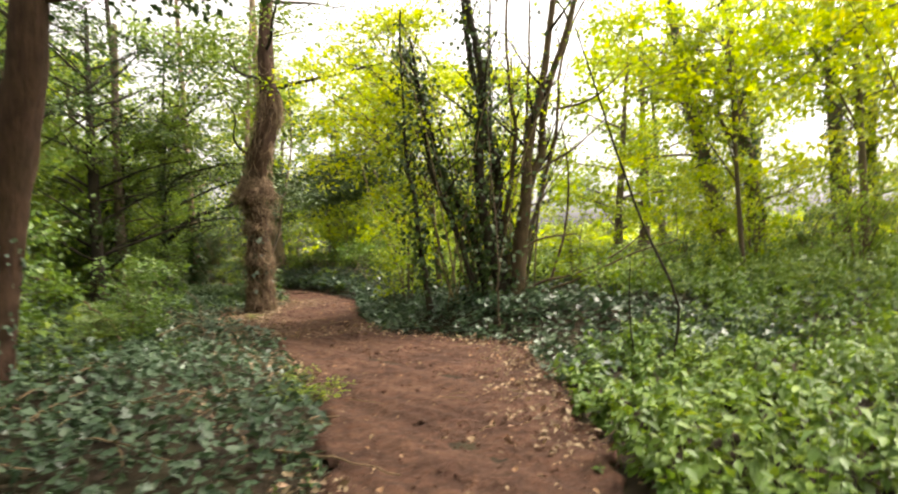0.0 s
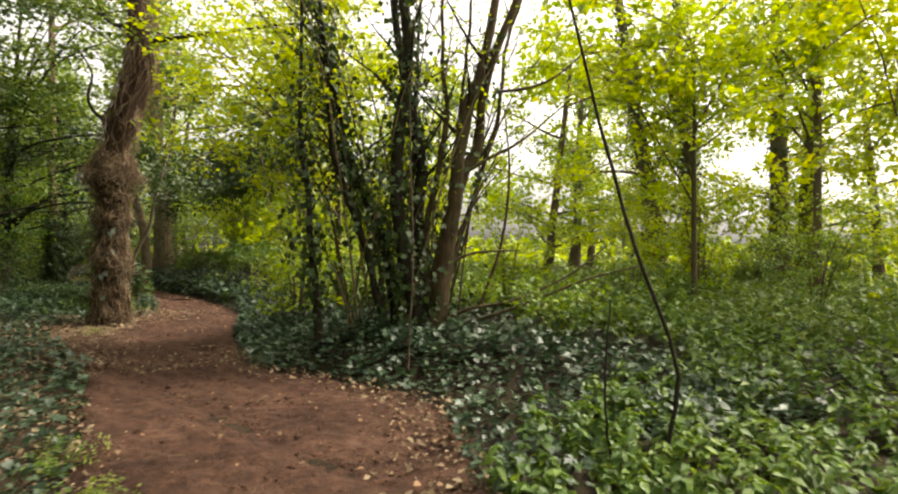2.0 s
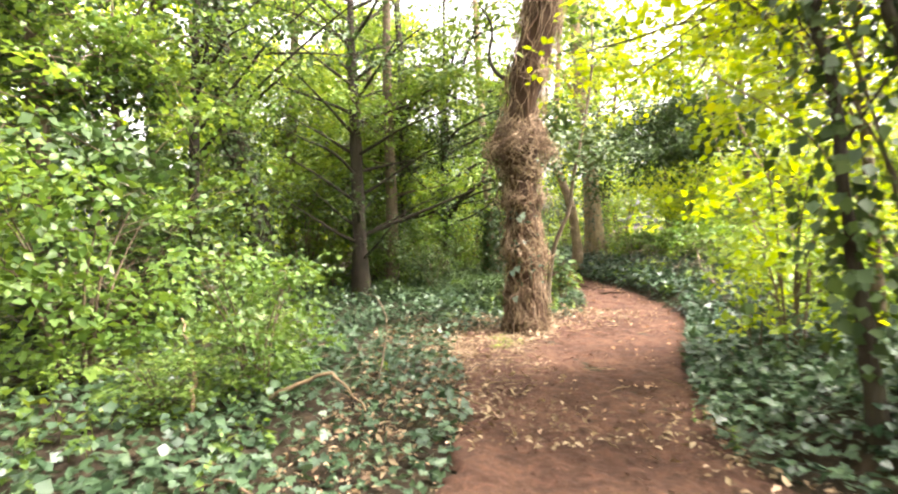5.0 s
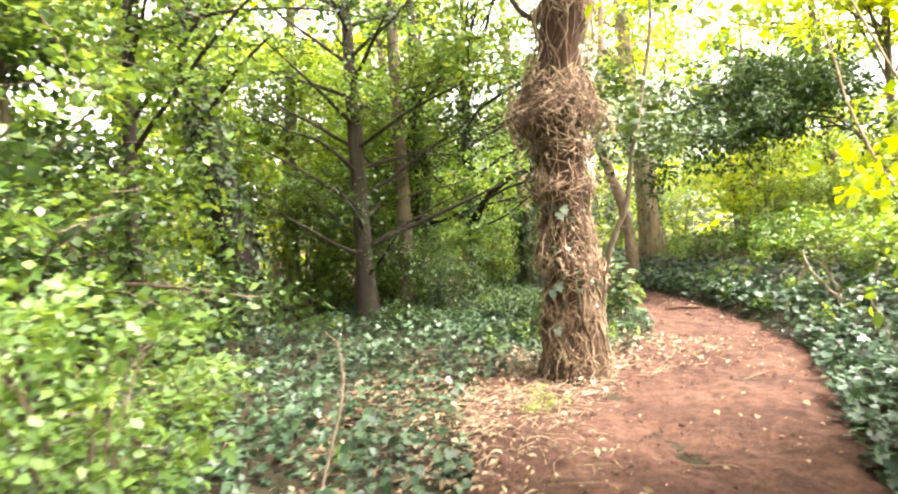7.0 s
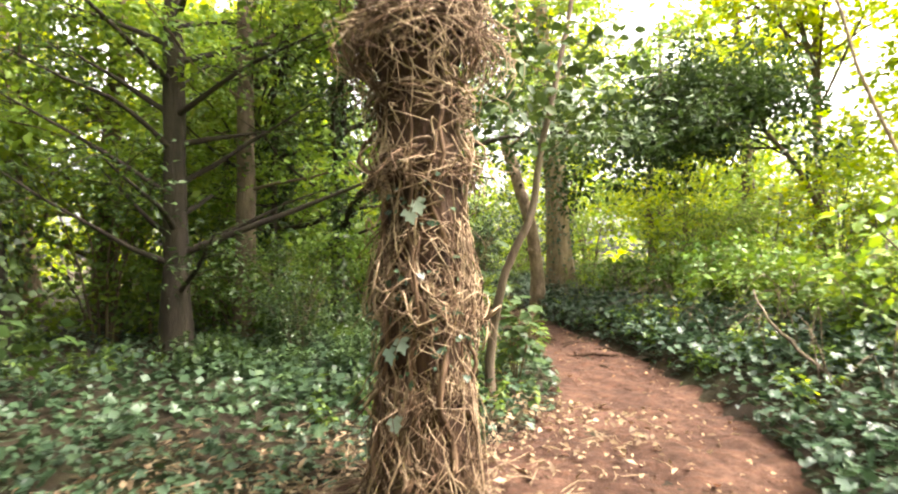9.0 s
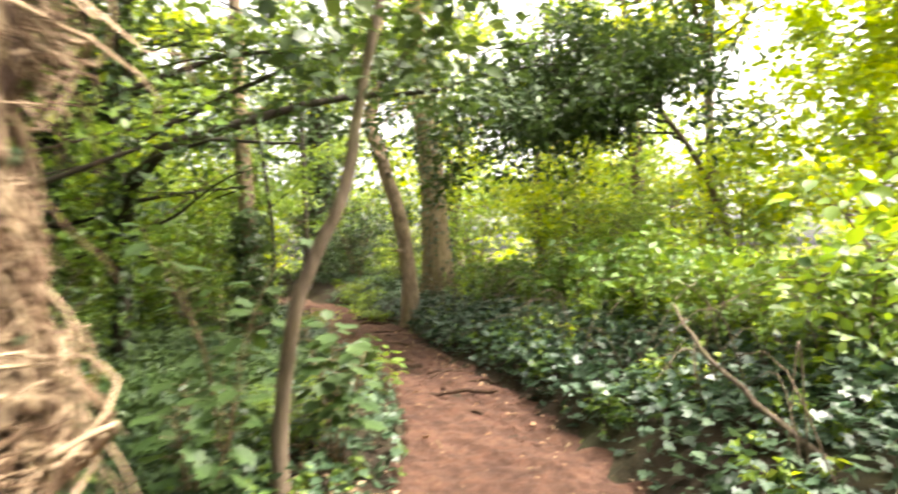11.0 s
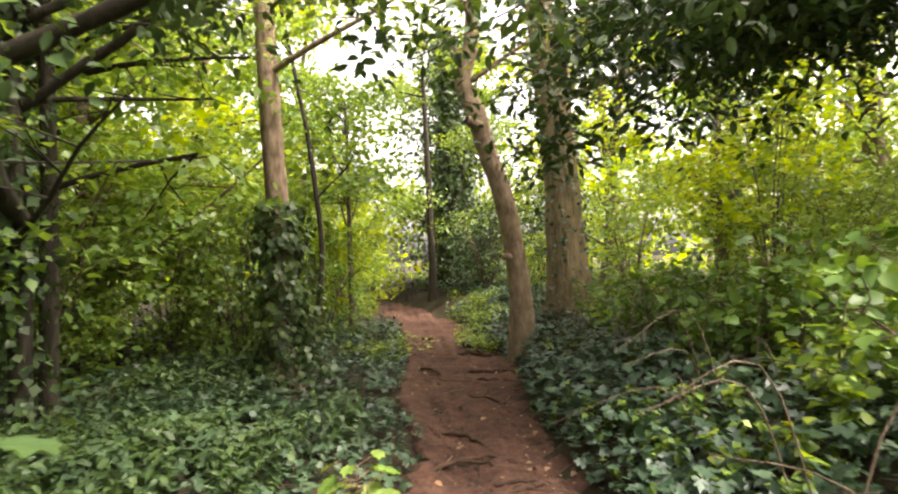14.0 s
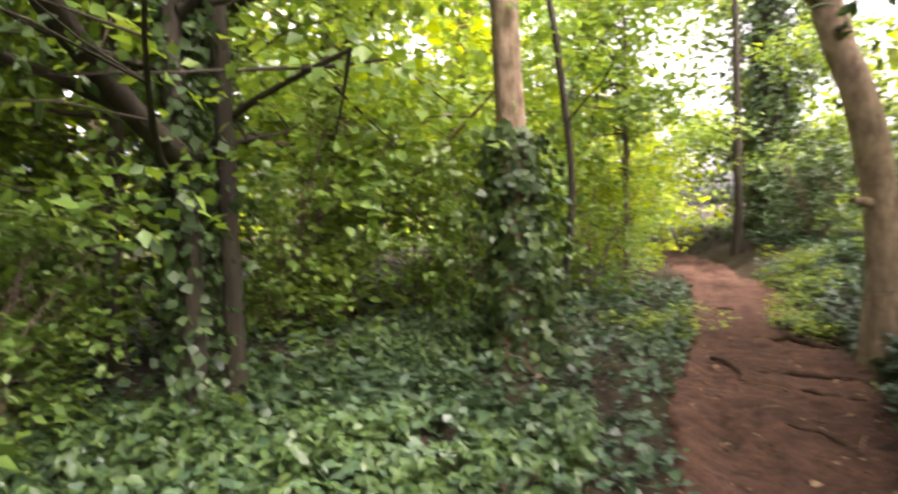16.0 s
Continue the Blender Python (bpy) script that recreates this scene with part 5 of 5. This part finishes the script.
r = np.random.default_rng(401)
for k in range(34):
    y = r.uniform(4, 23)
    xl, xr = edges(y)
    x = xl + (xr - xl) * r.choice([r.uniform(0.05, 0.3), r.uniform(0.7, 0.95), r.uniform(0.2, 0.8)])
    a, ln = r.uniform(0, 6.28), r.uniform(0.12, 0.5)
    d = np.array((math.cos(a), math.sin(a))) * ln
    stick("stick", "dry brown twig lying on the earth path", "stick", ((x, y, 0.02), (x + d[0] / 2, y + d[1] / 2, 0.026), (x + d[0], y + d[1], 0.02)), r.uniform(0.004, 0.009), STICK, "twigs on the path")
for k in range(46):
    x, y = r.uniform(-4.2, -0.9), r.uniform(2.6, 10.5)
    if x > float(np.interp(y, LY, LX)) - 0.2:
        continue
    a, ln, z = r.uniform(0, 6.28), r.uniform(0.3, 1.3), float(height(x, y))
    d = np.array((math.cos(a), math.sin(a))) * ln
    stick("stick", "dead tan stick lying across the ivy", "stick", ((x, y, z + 0.03), (x + d[0] / 2, y + d[1] / 2, float(height(x + d[0] / 2, y + d[1] / 2)) + 0.12), (x + d[0], y + d[1], float(height(x + d[0], y + d[1])) + 0.06)), r.uniform(0.007, 0.014), STICK, "sticks in the ivy")
for pts, rad in ((((-5.0, 18.6, -0.01), (-4.75, 18.45, 0.025), (-4.45, 18.35, 0.02), (-4.1, 18.3, -0.02)), 0.025), (((-7.9, 24.2, 0.05), (-8.2, 24.3, 0.07), (-8.5, 24.2, 0.04), (-8.8, 24.3, -0.02)), 0.05),
                 (((-6.9, 22.9, 0.02), (-7.2, 22.75, 0.035), (-7.6, 22.8, 0.01)), 0.03), (((-5.9, 20.6, 0.0), (-6.2, 20.75, 0.03), (-6.6, 20.7, 0.0)), 0.025), (((-5.5, 20.0, 0.0), (-5.2, 20.1, 0.03), (-4.9, 19.9, 0.0)), 0.022),
                 (((-6.4, 21.9, 0.0), (-6.7, 22.0, 0.03), (-7.1, 21.9, 0.0)), 0.025)):
    stick("tree_root", "gnarled brown root crossing the trodden path", "root", [(x, y, z - rad * 0.35) for x, y, z in pts], rad * 0.8, BARK_RED, "roots across the path")
for k in range(11):
    y = r.uniform(17.5, 26)
    xl, xr = edges(y)
    x, a, ln = xl + (xr - xl) * r.uniform(0.1, 0.9), r.normal(0.5, 0.5), r.uniform(0.25, 0.6)
    d = np.array((math.cos(a), math.sin(a))) * ln
    stick("tree_root", "gnarled brown root crossing the trodden path", "root", ((x - d[0], y - d[1], -0.03), (x - d[0] * 0.3, y - d[1] * 0.2, 0.025), (x + d[0] * 0.4, y + d[1] * 0.5, 0.03), (x + d[0], y + d[1], -0.03)), r.uniform(0.014, 0.028), BARK_RED, "roots across the path")
stick("fallen_branch", "pale dead branch lying in the ivy", "branch", ((-4.6, 9.3, 0.15), (-4.2, 9.6, 0.35), (-3.7, 9.5, 0.12)), 0.02, STICK)
stick("fallen_branch", "bent tan dead stem arching out of the ivy", "branch", ((-4.3, 10.4, 0.05), (-4.5, 10.8, 0.5), (-4.9, 11.2, 0.75), (-5.5, 11.6, 0.8)), 0.011, BARK)
stick("fallen_branch", "thick peeling dead branch resting in herbs", "branch", ((-4.7, 8.6, 0.05), (-5.0, 8.9, 0.45), (-5.6, 9.2, 0.8)), 0.022, STICK)
stick("fallen_branch", "dark dead branch leaning out of the brambles", "branch", ((-2.0, 16.4, 0.3), (-2.3, 16.9, 0.5), (-2.6, 17.5, 0.75), (-2.75, 18.2, 1.0)), 0.02, BARK)
stick("sapling", "thin dark sapling bent like a bow over nettles", "sapling", ((2.23, 6.18, 0.05), (2.32, 6.18, 0.77), (1.97, 6.16, 1.62), (1.67, 6.15, 2.59), (1.38, 6.13, 3.6)), 0.016, BARK_DARK)
stick("sapling", "thin dark shoot standing in the nettles", "sapling", ((1.9, 6.2, 0.05), (1.84, 6.2, 0.6), (1.86, 6.2, 1.2)), 0.01, BARK_DARK)
stick("sapling", "thin grey shoot rising over the brambles", "sapling", ((0.7, 8.9, 0.2), (0.72, 8.9, 1.5), (0.66, 8.9, 3.0), (0.7, 8.9, 4.5)), 0.012, BARK)
stick("sapling", "slender arching hazel rod on the bank", "sapling", ((-1.0, 15.5, 0.3), (-1.5, 15.6, 1.4), (-2.0, 15.8, 2.6), (-2.3, 16.2, 4.2)), 0.02, BARK_PALE)
stick("sapling", "slender arching hazel rod on the bank", "sapling", ((-0.8, 15.2, 0.3), (-1.1, 15.3, 1.6), (-1.7, 15.4, 3.0), (-2.2, 15.7, 4.4)), 0.02, BARK_PALE)


# ---- young sycamores with large soft leaves by the leaning sapling ----
MAPLE = (np.array([(0, 0, 0), (-0.12, 0.2, 0.02), (0.1, 0.36, 0.02), (0.18, 0.56, -0.03), (0.42, 0.4, 0.03), (0.66, 0.46, -0.02), (0.74, 0.18, 0.03), (1, 0, -0.06),
                   (0.74, -0.18, 0.03), (0.66, -0.46, -0.02), (0.42, -0.4, 0.03), (0.18, -0.56, -0.03), (0.1, -0.36, 0.02), (-0.12, -0.2, 0.02)]), np.array([(0, i, i + 1) for i in range(1, 13)]))


def seedling(x, y, seed, tall, stems, size, mat, label):
    """A young tree: a few thin stems, each with pairs of large lobed leaves on stalks."""
    r = np.random.default_rng(seed)
    e = thing("young_sycamore", x, y, float(height(x, y)), label, "sapling", "young sycamores by the path")
    leaves = [mesh_of("leaf", MAPLE[0] * np.array((1, r.uniform(0.8, 1.05), r.uniform(0.7, 1.8))), MAPLE[1], mat, False) for k in range(4)]
    for k in range(stems):
        a, h = k * 2.4 + r.uniform(-0.5, 0.5), tall * r.uniform(0.6, 1.1)
        c = spline([(0, 0, -0.1), (0.12 * math.cos(a), 0.12 * math.sin(a), h * 0.5), (0.3 * h * math.cos(a), 0.3 * h * math.sin(a), h)], 12)
        own = [tube(c, [0.009, 0.006, 0.003], 5)]
        places = []
        for i in range(4, 12):
            for side in (0, 1):
                b = i * 1.57 + side * 3.14 + r.uniform(-0.4, 0.4)
                stalk = c[i] + np.array((math.cos(b), math.sin(b), 0.35)) * r.uniform(0.06, 0.14)
                own.append(tube([c[i], stalk], [0.0025, 0.002], 3))
                places.append((stalk, b))
        stem = part("stem", mesh_of("stem", *joined(own), STICK), e)
        for q, b in places:
            o = part("leaf", leaves[r.integers(0, 4)], stem)
            z = size * r.uniform(0.65, 1.15)
            o.matrix_local = pose(q[0], q[1], q[2], r.normal(0, 12), r.normal(18, 14), math.degrees(b)) @ Matrix.Diagonal((z, z, z, 1))


seedling(-4.95, 16.75, 901, 1.1, 6, 0.15, LEAF_YEW, "young sycamore with large soft green leaves in the ivy")
seedling(-5.2, 15.75, 902, 0.8, 3, 0.14, LEAF_YEW, "young sycamore with large soft green leaves beside the leaning sapling")
seedling(-5.55, 18.7, 903, 0.5, 2, 0.12, LEAF_GREEN, "low young sycamore at the ivy edge of the path")
seedling(-5.5, 16.3, 904, 1.6, 5, 0.14, LEAF_YEW, "young sycamore with large soft green leaves under the dark boughs")


# ---- trodden stones and a root hump in the path ----
def stone(x, y, size, seed):
    """A lumpy half-buried stone."""
    r = np.random.default_rng(seed)
    u, v = np.meshgrid(np.linspace(0, 2 * np.pi, 10, endpoint=False), np.linspace(0.12, np.pi - 0.12, 7))
    w = 1 + 0.16 * np.sin(2 * u + r.uniform(0, 6)) * np.sin(v) + 0.1 * np.sin(3 * u + 2 * v + r.uniform(0, 6)) + r.normal(0, 0.04, u.shape)
    p = np.stack([w * np.cos(u) * np.sin(v) * size, w * np.sin(u) * np.sin(v) * size * r.uniform(0.6, 0.9), w * np.cos(v) * size * 0.5], -1).reshape(-1, 3)
    i, j = np.meshgrid(np.arange(6), np.arange(10), indexing="ij")
    f = np.stack([i * 10 + j, (i + 1) * 10 + j, (i + 1) * 10 + (j + 1) % 10, i * 10 + (j + 1) % 10], -1).reshape(-1, 4)
    o = new("stone", mesh_of("stone", p, f, DIRT))
    o.matrix_world = pose(x, y, size * 0.12, 0, 0, r.uniform(0, 360))
    tagged(o, "earth-caked stone half buried in the path", "stone", "stones in the path")


for k, (x, y, size) in enumerate(((-5.3, 19.2, 0.06), (-5.05, 19.25, 0.05), (-4.9, 18.8, 0.055), (-4.6, 19.6, 0.035), (-5.6, 20.4, 0.045), (-6.2, 21.3, 0.04), (-4.2, 17.6, 0.035), (-6.9, 22.4, 0.05), (-3.4, 15.6, 0.035), (-7.6, 23.3, 0.045), (-2.6, 13.2, 0.03), (-2.2, 10.9, 0.03))):
    stone(x, y, size, 700 + k)
stick("tree_root", "thick gnarled root humping up at the path edge", "root", ((-7.7, 24.35, 0.0), (-8.1, 24.6, 0.07), (-8.5, 24.8, 0.09), (-8.95, 24.95, -0.02)), 0.075, BARK_RED, "roots across the path")
